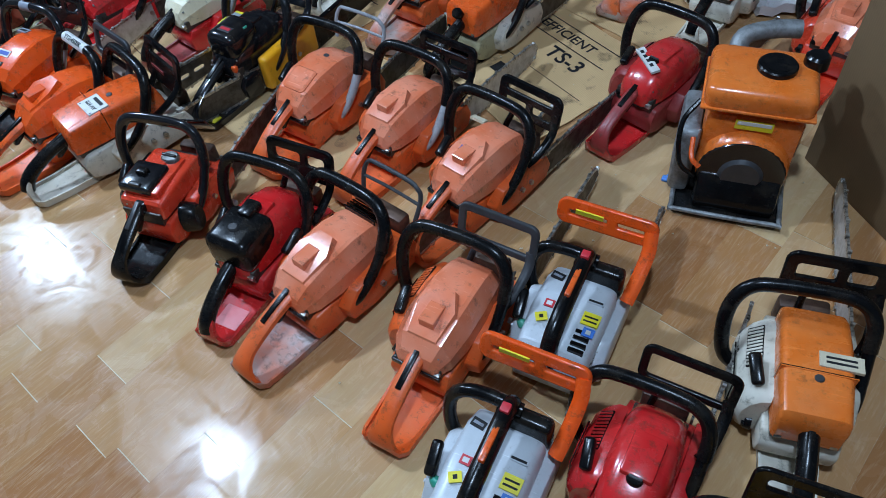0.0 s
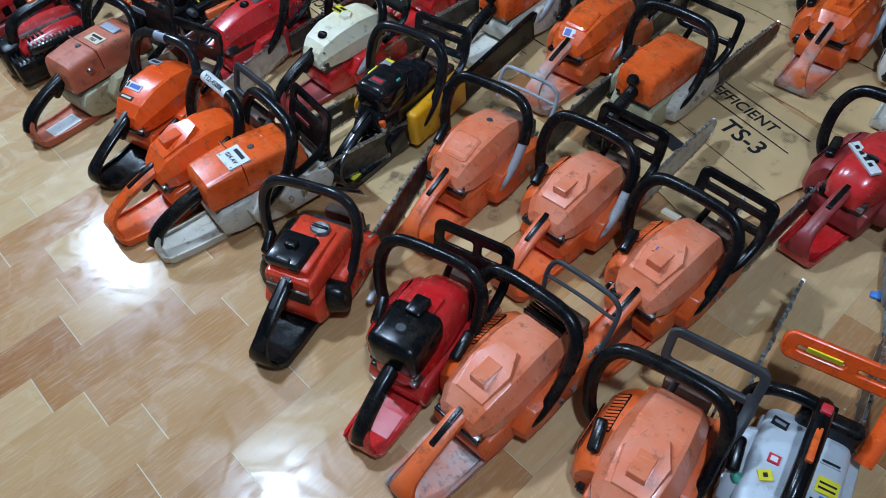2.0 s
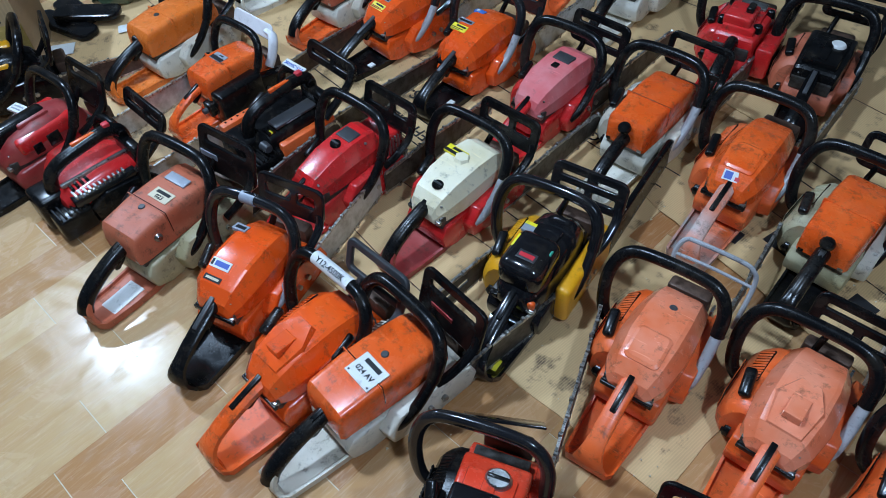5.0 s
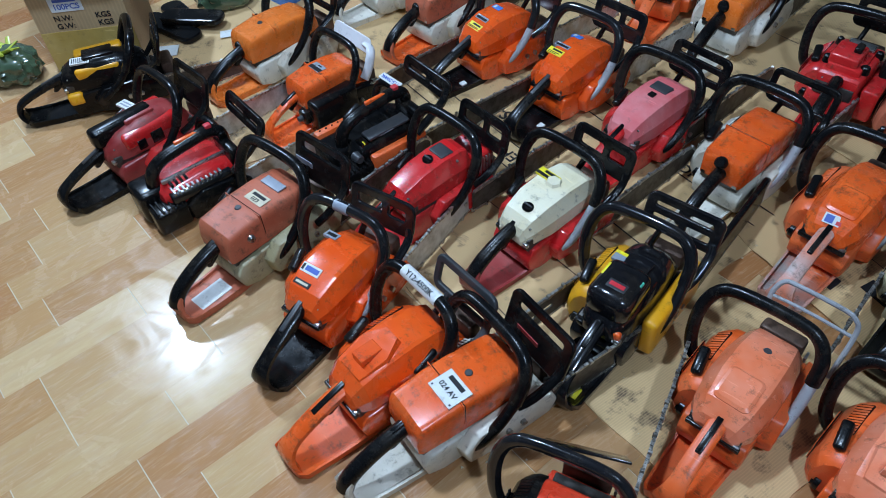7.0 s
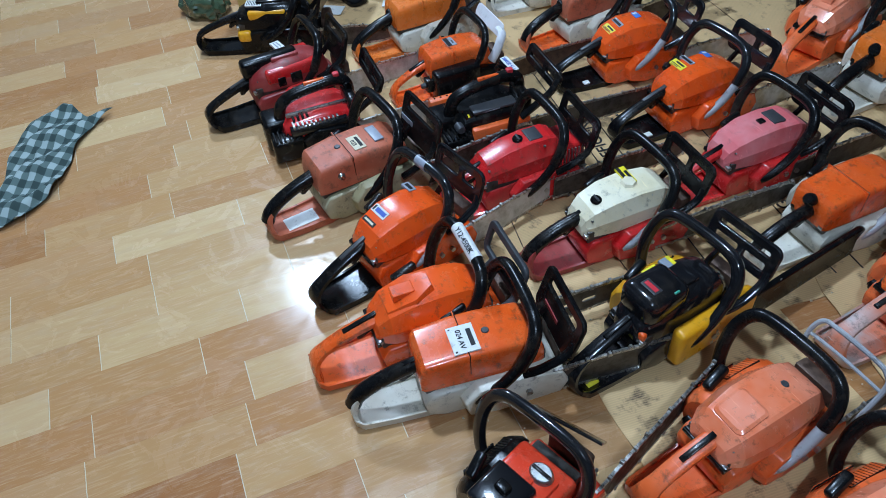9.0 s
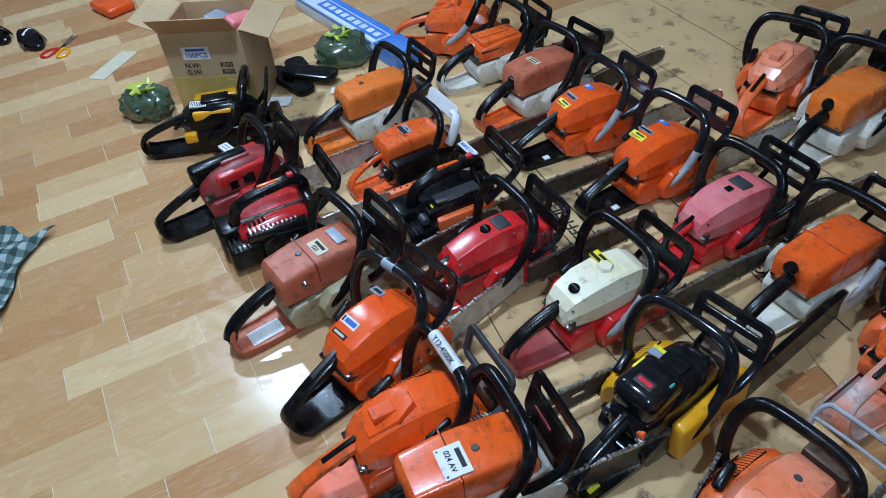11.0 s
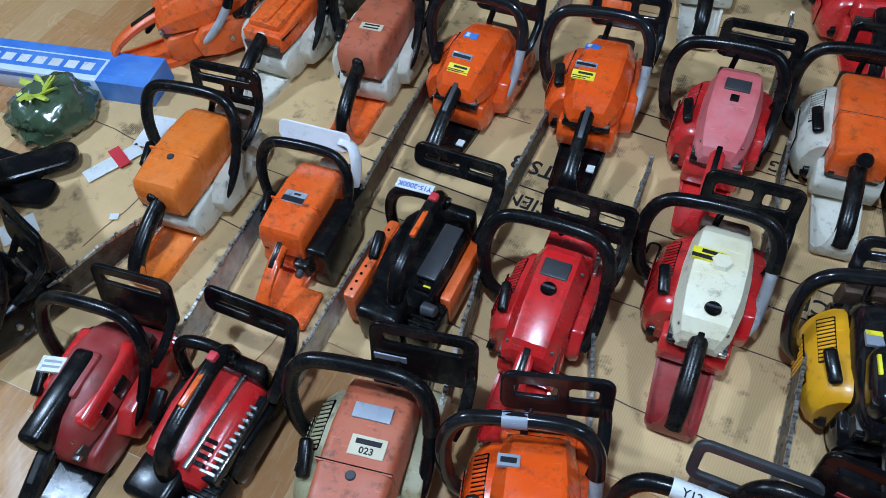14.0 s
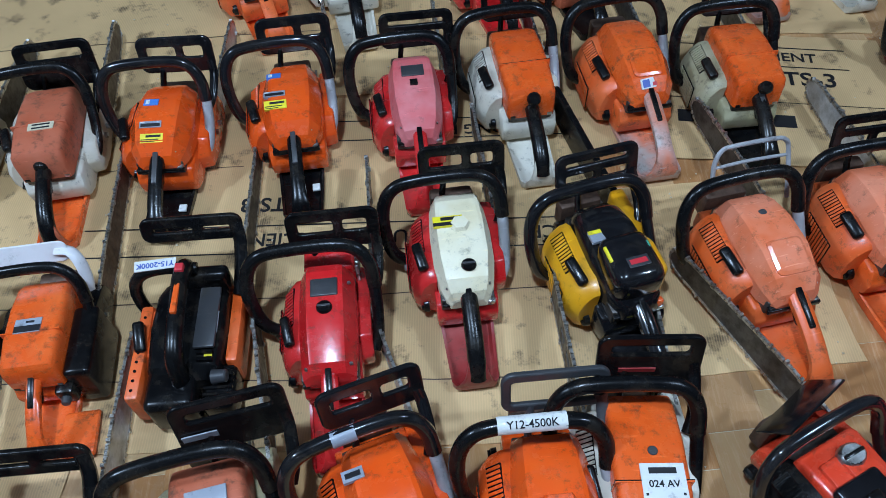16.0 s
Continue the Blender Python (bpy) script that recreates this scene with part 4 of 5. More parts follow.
SAWS["C9"] = boxy("orange and grey chainsaw on the printed carton", 0.800, 1.664, 6, cap="tall", rear="black", plate="black", top="orange", body="olive", starter="olive", guard="frame", long=0.89, tube_mat="rubber")
SAWS["C10"] = reds("dull red chainsaw with a paper price strip", 1.369, 1.746, 2, top="red", body="dark_red", rear="dark_red", guard=None, long=0.89, cover="round")

# ---- fourth row ----
SAWS["D1"] = husky("salmon chainsaw standing on bare cardboard", -0.530, 2.155, 22, guard="open", long=0.95, tube_mat="rubber")
SAWS["D2"] = boxy("amber and white chainsaw with black knob", -0.245, 2.200, 12, top="amber", cap=None, size=1.1, long=0.94)
SAWS["D3"] = reds("scratched red chainsaw with black rear grip", 0.175, 2.15, 15, cover="flat", grip="rubber", cap=None)
SAWS["D4"] = chainsaw("black and brick-red chainsaw with dusty lid", 0.42, 2.17, 15, 1.0, "flat", "black", "brick", "black", tube_mat="rubber")
SAWS["D5"] = husky("orange chainsaw with a bare metal rear handle", 0.955, 2.25, 10, top="orange", long=0.93, rear="scraped", plate="scraped")
SAWS["D6"] = boxy("faded orange chainsaw behind the engine", 1.22, 2.27, 10, top="worn_orange")
SAWS["D7"] = husky("faded red-orange chainsaw standing behind the engine", 1.60, 2.26, 8, top="salmon", body="vermilion", rear="vermilion", plate="vermilion", guard="open", bar=None, long=0.92)

# ---- compact top-handle saws ----
SAWS["A3"] = top_handle_saw("red top-handle chainsaw with black ribbed cover", -0.553, 0.262, 5, 0.93, "red", "red", "black", "black", "black", length=0.46, bar="bar_silver")
SAWS["B3"] = top_handle_saw("black and orange top-handle chainsaw with a taped price", -0.388, 0.738, 4, 0.94, "smoke", "black", "worn_orange", "black", "black", length=0.52, bar="bar_dark")
SAWS["A12"] = top_handle_saw("light grey top-handle chainsaw with an orange guard", 1.772, 0.798, 20, 0.98, "grey", "grey", "grey", "bright_orange", None)
SAWS["A13"] = top_handle_saw("light grey top-handle chainsaw with stickers", 1.89, 0.45, 20, 0.98, "grey", "grey", "grey", "bright_orange", None)

# ---- lids, vents and fittings of single saws ----
tilted = part("filter_cover", box(-0.060, 0.030, 0.185, 0.30, 0.160, 0.186, 0.010, 3), "black_gloss", SAWS["A8"], "glossy black filter cover")
part("filter_knob", box(-0.030, -0.002, 0.235, 0.262, 0.184, 0.197, 0.005, 3), "black", tilted)
part("filter_latch", box(-0.028, 0.004, 0.190, 0.206, 0.182, 0.193, 0.004, 2), "smoke", tilted)
chrome = part("fuel_cap", cyl((0.012, 0.335, 0.168), (0, 0, 1), 0.026, 0.016, 24, 0.024, 0.004), "steel", SAWS["A8"], "chrome fuel cap")
part("cap_ridge", box(-0.008, 0.032, 0.331, 0.339, 0.182, 0.189, 0.002), "black", chrome)
part("oil_reservoir", cyl((0.070, 0.225, 0.075), (1, 0.25, 0.1), 0.042, 0.040, 24, 0.038, 0.008), "black", SAWS["A8"])
part("hand_guard", box(-0.085, 0.065, -0.003, 0.003, -0.02, 0.060, 0.002), "black_gloss", SAWS["A8"], "flat black hand guard plate", at=pose(-0.005, 0.475, 0.180, 40, 0, 14))
part("wrench_handle", box(0.13, 0.145, 0.27, 0.36, 0.03, 0.045, 0.004), "grey_tube", SAWS["A8"], at=Matrix.Identity(4))
hood = lid(SAWS["A9"], "filter_cover", "black", -0.058, 0.058, 0.148, 0.285, 0.125, 0.214, 0.024, "black filter lid")
part("filter_knob", cyl((0, 0.205, 0.212), (0, 0, 1), 0.014, 0.009, 18, 0.012, 0.002), "smoke", hood)
part("filter_ridge", box(-0.018, 0.018, 0.245, 0.300, 0.200, 0.224, 0.007, 2), "black", hood)
lid(SAWS["B2"], "muffler_box", "black", 0.060, 0.118, 0.150, 0.345, 0.020, 0.150, 0.012, "black muffler box on the side")
part("heel_paddle", prism([(0.010, 0.006), (0.000, 0.016), (0.010, 0.026), (0.120, 0.026), (0.130, 0.010)], 0.020, 0.098, 0.007), "orange", SAWS["B2"])
part("carburettor", box(0.030, 0.070, 0.128, 0.160, 0.060, 0.110, 0.008), "black", SAWS["B2"])
part("carburettor_knob", cyl((0.050, 0.130, 0.085), (0, -1, 0), 0.011, 0.020, 14, 0.009, 0.002), "smoke", SAWS["B2"])
part("fan_casing", cyl((-0.070, 0.300, 0.075), (-1, 0, 0.1), 0.062, 0.046, 28, 0.056, 0.008), "black", SAWS["B2"])
part("flank_panel", box(0.078, 0.104, 0.045, 0.235, 0.030, 0.118, 0.008), "worn_orange", SAWS["B3"], "orange side panel")
part("flank_panel", box(-0.112, -0.082, -0.030, 0.190, 0.022, 0.126, 0.010), "worn_orange", SAWS["B3"], "orange side panel with a column of holes")
for k in range(9):
    part("vent_hole", cached("vent_hole", lambda: finish(cyl((0, 0, 0), (0, 0, 1), 0.0032, 0.003, 8), "vent_hole")), "black", SAWS["B3"], at=Matrix.Translation((-0.097, -0.010 + 0.021 * k, 0.1245)))
part("cover_strip", box(0.022, 0.066, 0.060, 0.205, 0.146, 0.156, 0.004), "smoke", SAWS["B3"], "dark grey cover strip")
part("starter_knob", cyl((0.060, 0.010, 0.120), (1, 0, 0.1), 0.015, 0.030, 16, 0.013, 0.003), "smoke", SAWS["B3"])
lid(SAWS["B4"], "vent", "smoke", -0.026, 0.026, 0.308, 0.352, 0.180, 0.2015, 0.003, "dark grey square vent")
lid(SAWS["B4"], "front_block", "red", -0.045, 0.055, 0.40, 0.475, 0.10, 0.168, 0.008)
for k in range(6):
    lid(SAWS["B4"], "fin", "steel", 0.056, 0.062, 0.405 + 0.011 * k, 0.409 + 0.011 * k, 0.11, 0.16, 0.0)
for k in range(5):
    lid(SAWS["A10"], "cooling_slot", "black", -0.045, 0.045, 0.385 + 0.0085 * k, 0.3885 + 0.0085 * k, 0.176, 0.1885 - 0.0022 * k, 0.0)
lid(SAWS["C6"], "vent", "smoke", -0.027, 0.027, 0.305, 0.345, 0.185, 0.2008, 0.002, "dark square window")
lid(SAWS["C6"], "latch_hole", "black", -0.009, 0.009, 0.272, 0.292, 0.190, 0.1995, 0.001)
part("cover_dimple", cyl((0.0, 0.305, 0.190), (0, 0, 1), 0.026, 0.014, 6, 0.018), "ivory", SAWS["B5"])
lid(SAWS["B6"], "cover_hump", "black_gloss", -0.052, 0.050, 0.160, 0.290, 0.140, 0.222, 0.026)
lid(SAWS["B6"], "clutch_panel", "yellow", 0.062, 0.098, 0.225, 0.470, 0.024, 0.132, 0.012, "yellow clutch side panel")
lid(SAWS["B6"], "primer_cap", "orange", 0.030, 0.050, 0.150, 0.166, 0.118, 0.140, 0.006)
lid(SAWS["D3"], "carburettor", "red", -0.05, 0.03, 0.20, 0.30, 0.165, 0.20, 0.008)
lid(SAWS["D3"], "choke_lever", "black", 0.00, 0.02, 0.24, 0.28, 0.195, 0.215, 0.004)
lid(SAWS["D3"], "badge", "steel", -0.035, 0.040, 0.315, 0.352, 0.176, 0.1845, 0.002, "scratched metal maker's plate")
for px, py, rad in ((-0.055, 0.225, 0.013), (0.048, 0.225, 0.015), (0.055, 0.330, 0.012), (-0.060, 0.345, 0.011)):
    part("tank_cap", cyl((px, py, 0.158), (0, 0, 1), rad, 0.022, 16, rad * 0.86, 0.003), "black", SAWS["D3"])
lid(SAWS["D3"], "side_tank", "red", 0.064, 0.112, 0.190, 0.360, 0.030, 0.128, 0.010)
lid(SAWS["D3"], "tank_recess", "black", 0.108, 0.1135, 0.215, 0.330, 0.050, 0.105, 0.002)
part("tank_cap", cyl((0.02, 0.30, 0.172), (0, 0, 1), 0.022, 0.010, 20, 0.02, 0.003), "label", SAWS["D4"])
lid(SAWS["C2"], "crease", "black", -0.062, 0.062, 0.176, 0.372, 0.143, 0.146, 0.0)
for nm in ("A7", "A4", "C7", "A15"):
    part("filter_split", box(-0.0625, 0.0625, 0.254, 0.2565, 0.135, 0.1955, 0.0008, 1), "black", SAWS[nm])
part("side_knob", cyl((0.058, 0.215, 0.150), (1, 0, 0), 0.011, 0.010, 14, 0.009, 0.002), "steel", SAWS["A4"])
part("cap_boss", cyl((0.0, 0.152, 0.150), (0, -1, 0.25), 0.016, 0.010, 18, 0.013, 0.003), "black", SAWS["C3"])
part("cap_boss", cyl((-0.01, 0.152, 0.150), (0, -1, 0.25), 0.013, 0.010, 18, 0.011, 0.003), "black", SAWS["B1"])
part("cap_boss", cyl((0.0, 0.160, 0.165), (0, -1, 0.45), 0.019, 0.014, 18, 0.016, 0.004), "black", SAWS["D2"])
for nm in ("A5", "C4", "C5", "A6", "A10", "A11", "B7", "B8", "B9", "C8", "D1", "D5"):
    part("seam_latch", cached("seam_latch", lambda: finish(box(-0.055, 0.055, 0.146, 0.156, 0.104, 0.116, 0.002), "latch")), "black", SAWS[nm])

lid(SAWS["A1"], "yellow_panel", "yellow", -0.055, -0.012, 0.21, 0.36, 0.175, 0.2005, 0.010, "yellow side panel")
lid(SAWS["A1"], "yellow_panel", "yellow", 0.030, 0.058, 0.20, 0.34, 0.140, 0.178, 0.010, "yellow side panel")
lid(SAWS["A1"], "yellow_rim", "yellow", -0.070, 0.070, 0.150, 0.20, 0.060, 0.105, 0.012)
lid(SAWS["A2"], "spine", "black", -0.026, 0.022, 0.135, 0.330, 0.150, 0.210, 0.014, "black moulded spine under the hoop")
lid(SAWS["A2"], "side_vent", "black", 0.056, 0.0635, 0.235, 0.262, 0.118, 0.150, 0.002)
lid(SAWS["A2"], "side_vent", "black", 0.056, 0.0645, 0.280, 0.318, 0.118, 0.156, 0.002)
lid(SAWS["A2"], "red_panel", "red", 0.020, 0.062, 0.20, 0.38, 0.130, 0.180, 0.012, "red side panel")
lid(SAWS["A2"], "red_panel", "red", -0.062, -0.030, 0.24, 0.38, 0.130, 0.184, 0.012, "red side panel")

# ---- labels, prices and stickers ----
writing = lambda w, rows, ink="ink": [(0, (k - (rows - 1) / 2) * 0.011, w, 0.005, ink) for k in range(rows)]
name_plate = stick(SAWS["A4"], "box", (-0.247, 0.445), 0.058, 0.034, "label_cream", 0, [(0, 0.007, 0.042, 0.009, "ink")])
part("lettering", lettering("023", 0.016, 0.0003), "ink", name_plate, at=Matrix.Translation((0, -0.008, 0.001)))
lid(SAWS["A4"], "badge", "label_grey", -0.03, 0.034, 0.335, 0.362, 0.190, 0.1945, 0.001)
part("guard_label", box(-0.028, 0.028, 0.452, 0.4545, 0.165, 0.200), "label_grey", SAWS["A4"])
stick(SAWS["A5"], "angular", (0.024, 0.446), 0.052, 0.024, "label", 0, [(0.004, 0.0, 0.036, 0.013, "ink_blue"), (-0.021, 0, 0.006, 0.016, "ink")])
stick(SAWS["A5"], "angular", (0.036, 0.415), 0.044, 0.014, "ink", 0, [(0, 0, 0.034, 0.006, "label_cream")])
stick(SAWS["A5"], "angular", (-0.042, 0.535), 0.036, 0.024, "label_grey", 0, [(0, 0, 0.026, 0.011, "ink")])
name_plate = stick(SAWS["A7"], "box", (0.452, 0.520), 0.070, 0.056, "label", 0, [(0, 0.016, 0.044, 0.010, "ink"), (-0.029, -0.022, 0.004, 0.004, "ink"), (0.029, -0.022, 0.004, 0.004, "ink")], lift=0.001)
part("lettering", lettering("024 AV", 0.016, 0.0003), "ink", name_plate, at=Matrix.Translation((0, -0.006, 0.001)))
part("guard_label", box(-0.030, 0.034, 0.452, 0.4545, 0.150, 0.195), "dark_red", SAWS["A7"])
stick(SAWS["A2"], "round", (-0.834, 0.311), 0.050, 0.032, "label", 10, writing(0.036, 2, "label_grey"), lift=0.002)
stick(SAWS["A1"], "round", (-1.165, 0.270), 0.060, 0.030, "label", 80, [(0.006 * k - 0.024, 0, 0.003, 0.022, "ink") for k in range(9)], lift=0.002)
for nm, spot in (("C4", (-0.562, 1.320)), ("C5", (-0.288, 1.408))):
    stick(SAWS[nm], "angular", spot, 0.052, 0.024, "label_yellow", 0, [(0.004, 0.005, 0.034, 0.006, "ink"), (-0.004, -0.004, 0.040, 0.0025, "ink"), (-0.008, -0.009, 0.030, 0.002, "ink")])
    stick(SAWS[nm], "angular", (spot[0] - 0.006, spot[1] + 0.032), 0.050, 0.018, "label_grey", 0, [(0.0, -0.002, 0.044, 0.009, "ink"), (-0.018, 0.006, 0.010, 0.003, "label")])
    stick(SAWS[nm], "angular", (spot[0] - 0.018, spot[1] + 0.100), 0.034, 0.022, "label_blue", 0, [(-0.008, 0, 0.009, 0.015, "label")])
    lid(SAWS[nm], "tag", "label", 0.022, 0.040, 0.09, 0.112, 0.022, 0.0275, 0.001)
stick(SAWS["C8"], "angular", (0.593, 1.483), 0.046, 0.024, "label", 8, [(-0.010, 0, 0.018, 0.018, "ink_blue"), (0.012, -0.004, 0.012, 0.009, "ink_red")])
stick(SAWS["C3"], "box", (-0.820, 1.350), 0.058, 0.024, "label_cream", 0, writing(0.040, 2))
stick(SAWS["C10"], "round", (1.392, 1.600), 0.105, 0.024, "label", -35, [(0.02 * k - 0.035, 0, 0.012, 0.009, "ink") for k in range(4)], lift=0.004)
stick(SAWS["B2"], "box", (-0.685, 0.834), 0.056, 0.040, "label_grey", 0, [(0, -0.009, 0.056, 0.018, "ink"), (0.004, 0.010, 0.018, 0.006, "ink")])
stick(SAWS["B5"], "crisp", (0.112, 1.045), 0.060, 0.028, "label_yellow", 0, [(0.006, 0.006, 0.040, 0.009, "ink"), (0, -0.008, 0.060, 0.010, "ink")], lift=0.004)
stick(SAWS["B6"], "round", (0.420, 1.005), 0.062, 0.030, "label_grey", 0, [(0, 0.011, 0.062, 0.010, "label_yellow"), (0.014, -0.006, 0.022, 0.010, "label_blue")], lift=0.002)
lid(SAWS["B6"], "oval_label", "label_yellow", -0.046, -0.032, 0.222, 0.262, 0.200, 0.2165, 0.002)
lid(SAWS["B6"], "green_label", "label_green", 0.028, 0.042, 0.236, 0.252, 0.200, 0.2175, 0.002)
badge = lid(SAWS["B6"], "badge", "smoke", -0.020, 0.024, 0.192, 0.218, 0.210, 0.2230, 0.002)
part("badge_bar", box(-0.015, 0.019, 0.199, 0.211, 0.2230, 0.2236), "ink_red", badge)
lid(SAWS["B6"], "warning_label", "label_yellow", -0.022, 0.026, 0.03, 0.062, 0.014, 0.0185, 0.001)
stick(SAWS["B9"], "angular", (1.292, 1.055), 0.036, 0.016, "salmon", 5, [(-0.010, 0, 0.007, 0.011, "ink_blue"), (0.0, 0, 0.007, 0.011, "ink_blue"), (0.010, 0, 0.007, 0.011, "ink_blue")])
stick(SAWS["B9"], "angular", (1.225, 1.165), 0.040, 0.020, "label_cream", 5)
stick(SAWS["A15"], "box", (2.166, 1.125), 0.072, 0.034, "label_cream", 0, writing(0.050, 2), lift=0.001)
part("guard_label", box(-0.030, 0.034, 0.452, 0.4545, 0.180, 0.200), "label_grey", SAWS["A15"])
lid(SAWS["A8"], "maker_plate", "label", -0.012, 0.012, 0.165, 0.182, 0.146, 0.152, 0.001)
for nm in ("A12", "A13"):
    decal(SAWS[nm], 0.050, 0.115, 0.1512, 0.036, 0.030, "label_yellow", 0, 2, [(0, 0.004, 0.028, 0.004, "ink"), (0, -0.006, 0.028, 0.004, "ink")])
    decal(SAWS[nm], 0.055, 0.085, 0.1492, 0.024, 0.020, "label_blue", 0, 2, [(0, 0, 0.010, 0.010, "label")])
    decal(SAWS[nm], -0.040, 0.120, 0.1516, 0.020, 0.018, "ink_red", 0, 2, [(0, 0, 0.012, 0.010, "label")])
    decal(SAWS[nm], -0.044, 0.085, 0.1494, 0.024, 0.020, "label_yellow", 30, 3, [(0, 0, 0.008, 0.008, "ink")])
    decal(SAWS[nm], -0.050, 0.195, 0.1475, 0.028, 0.018, "ink", -8, 0, [(0, 0, 0.020, 0.006, "label_grey")])
    decal(SAWS[nm], 0.045, 0.160, 0.1505, 0.034, 0.010, "grey", 0, 0, [(0, 0, 0.030, 0.005, "ink")])
    part("primer_bulb", cyl((-0.080, 0.075, 0.112), (-0.7, 0, 0.7), 0.012, 0.012, 14, 0.008, 0.003), "label_green", SAWS[nm])
    part("guard_label", box(-0.06, 0.0, 0.3085, 0.312, 0.222, 0.234), "label_yellow", SAWS[nm])
decal(SAWS["B3"], 0.050, 0.120, 0.1512, 0.034, 0.050, "label_grey", 0, 2, [(0, 0.01, 0.024, 0.005, "ink_blue"), (0, -0.008, 0.024, 0.005, "ink")])
decal(SAWS["B3"], 0.052, 0.050, 0.1415, 0.016, 0.012, "label_yellow", 0, 6)
part("fin_base", box(0.046, 0.092, 0.02, 0.205, 0.100, 0.128, 0.006), "black_gloss", SAWS["A3"])
# bright steel imitates silver glare on the black fins and red top strip
for k in range(11):
    part("chrome_fin", cached("chrome_fin", lambda: finish(box(0.050, 0.084, 0, 0.007, 0.112, 0.137, 0.001, 1), "chrome_fin")), "steel", SAWS["A3"], at=Matrix.Translation((0.004, 0.03 + 0.014 * k, 0)))
part("chrome_strip", box(0.030, 0.040, 0.02, 0.215, 0.142, 0.1555, 0.002), "steel", SAWS["A3"])
lid(SAWS["A4"], "label", "label", -0.022, 0.026, 0.05, 0.14, 0.0125, 0.0155, 0.0)
lid(SAWS["A9"], "worn_patch", "pink_red", -0.030, 0.030, 0.02, 0.12, 0.0125, 0.0150, 0.0)

price_tape(SAWS["A6"], "Y12-4500K", -0.030)
strip = decal(SAWS["B3"], -0.060, 0.232, 0.2105, 0.085, 0.024, "label", 4, 8)
part("lettering", lettering("Y15-2000K", 0.017, 0.0003), "ink_blue", strip, at=pose(0, 0, 0.001, 0, 0, 180))
part("price_tape", cached("tape_small", lambda: finish(tube([(-0.06, 0.3985, 0.2425), (-0.02, 0.3985, 0.2445)], 0.0152, 14, 2), "tape")), "label_grey", SAWS["A5"], "grey tape wrapped round the hoop")

# ---- flattened cartons under the saws ----
def board(label, cx, cy, w, d, rz, z, seed, mat="card"):
    """One flattened carton: a creased, slightly wavy sheet with soft corners."""
    r = random.Random(seed)
    bm = bmesh.new()
    nx, ny = max(4, int(w / 0.05)), max(4, int(d / 0.05))
    grid = []
    for j in range(ny + 1):
        row = []
        for i in range(nx + 1):
            px, py = -w / 2 + w * i / nx, -d / 2 + d * j / ny
            edge = i in (0, nx) or j in (0, ny)
            ex, ey = (r.uniform(-0.004, 0.004), r.uniform(-0.004, 0.004)) if edge else (0, 0)
            h = 0.0007 * noise.noise(Vector((px * 4 + seed, py * 4, 0)))
            row.append((px + ex, py + ey, h))
        grid.append(row)
    top = [[bm.verts.new(p) for p in row] for row in grid]
    low = [[bm.verts.new((p[0], p[1], -0.0026)) for p in row] for row in grid]
    for j in range(ny):
        for i in range(nx):
            bm.faces.new((top[j][i], top[j][i + 1], top[j + 1][i + 1], top[j + 1][i]))
            bm.faces.new((low[j][i], low[j + 1][i], low[j + 1][i + 1], low[j][i + 1]))
    for i in range(nx):
        bm.faces.new((top[0][i], low[0][i], low[0][i + 1], top[0][i + 1]))
        bm.faces.new((top[ny][i + 1], low[ny][i + 1], low[ny][i], top[ny][i]))
    for j in range(ny):
        bm.faces.new((top[j + 1][0], low[j + 1][0], low[j][0], top[j][0]))
        bm.faces.new((top[j][nx], low[j][nx], low[j + 1][nx], top[j + 1][nx]))
    ob = tagged(part("cardboard_sheet", bm, mat, None), label, "cardboard", "flattened cartons on the floor")
    ob.matrix_basis = pose(cx, cy, z, 0, 0, rz)
    return ob


def printed(sheet_ob, text, x, y, size, turn=0, bold=0.0):
    part("printing", lettering(text, size, bold), "ink", sheet_ob, at=pose(x, y, 0.0012, 0, 0, turn))


def ruled(sheet_ob, x0, x1, y, w=0.0035, turn=0):
    part("printed_rule", cached(("rule", x1 - x0, w), lambda: finish(box(0, x1 - x0, -w / 2, w / 2, 0, 0.0004), "rule")), "ink", sheet_ob, at=pose(x0, y, 0.0011, 0, 0, turn))


sheet_a = board("flattened brown carton with upside-down printing", -0.30, 1.14, 1.55, 0.98, 1, 0.0042, 1)
sheet_b = board("flattened brown carton printed with black lettering", 0.86, 1.62, 0.84, 0.50, -7, 0.0076, 2)
sheet_c = board("bare brown flattened carton at the back", -0.55, 2.10, 1.7, 0.95, 3, 0.0032, 3)
sheet_d = board("oil-stained flattened carton under the first saws", -1.05, 0.78, 0.9, 0.75, -4, 0.0032, 4)
sheet_e = board("oil-stained flattened carton between the rows", 0.62, 1.05, 0.62, 0.50, 5, 0.0032, 5)
sheet_f = board("bare brown flattened carton beyond the engine", 0.75, 2.25, 1.15, 0.75, -2, 0.0050, 6)
printed(sheet_a, "FUEL", 0.285, 0.018, 0.052, 180, 0.0006)
printed(sheet_a, "-EFFICIENT", 0.040, 0.018, 0.052, 180, 0.0006)
printed(sheet_a, "TS-3", -0.035, 0.125, 0.060, 180, 0.001)
ruled(sheet_a, -0.45, 0.70, 0.058)
ruled(sheet_a, -0.45, 0.70, -0.022)
printed(sheet_a, "STRONG POWER", 0.46, 0.36, 0.048, 180, 0.0006)
ruled(sheet_a, 0.0, 0.75, 0.33)
ruled(sheet_a, 0.0, 0.75, 0.40)
printed(sheet_a, "FORCE", 0.68, 0.018, 0.052, 180, 0.0006)
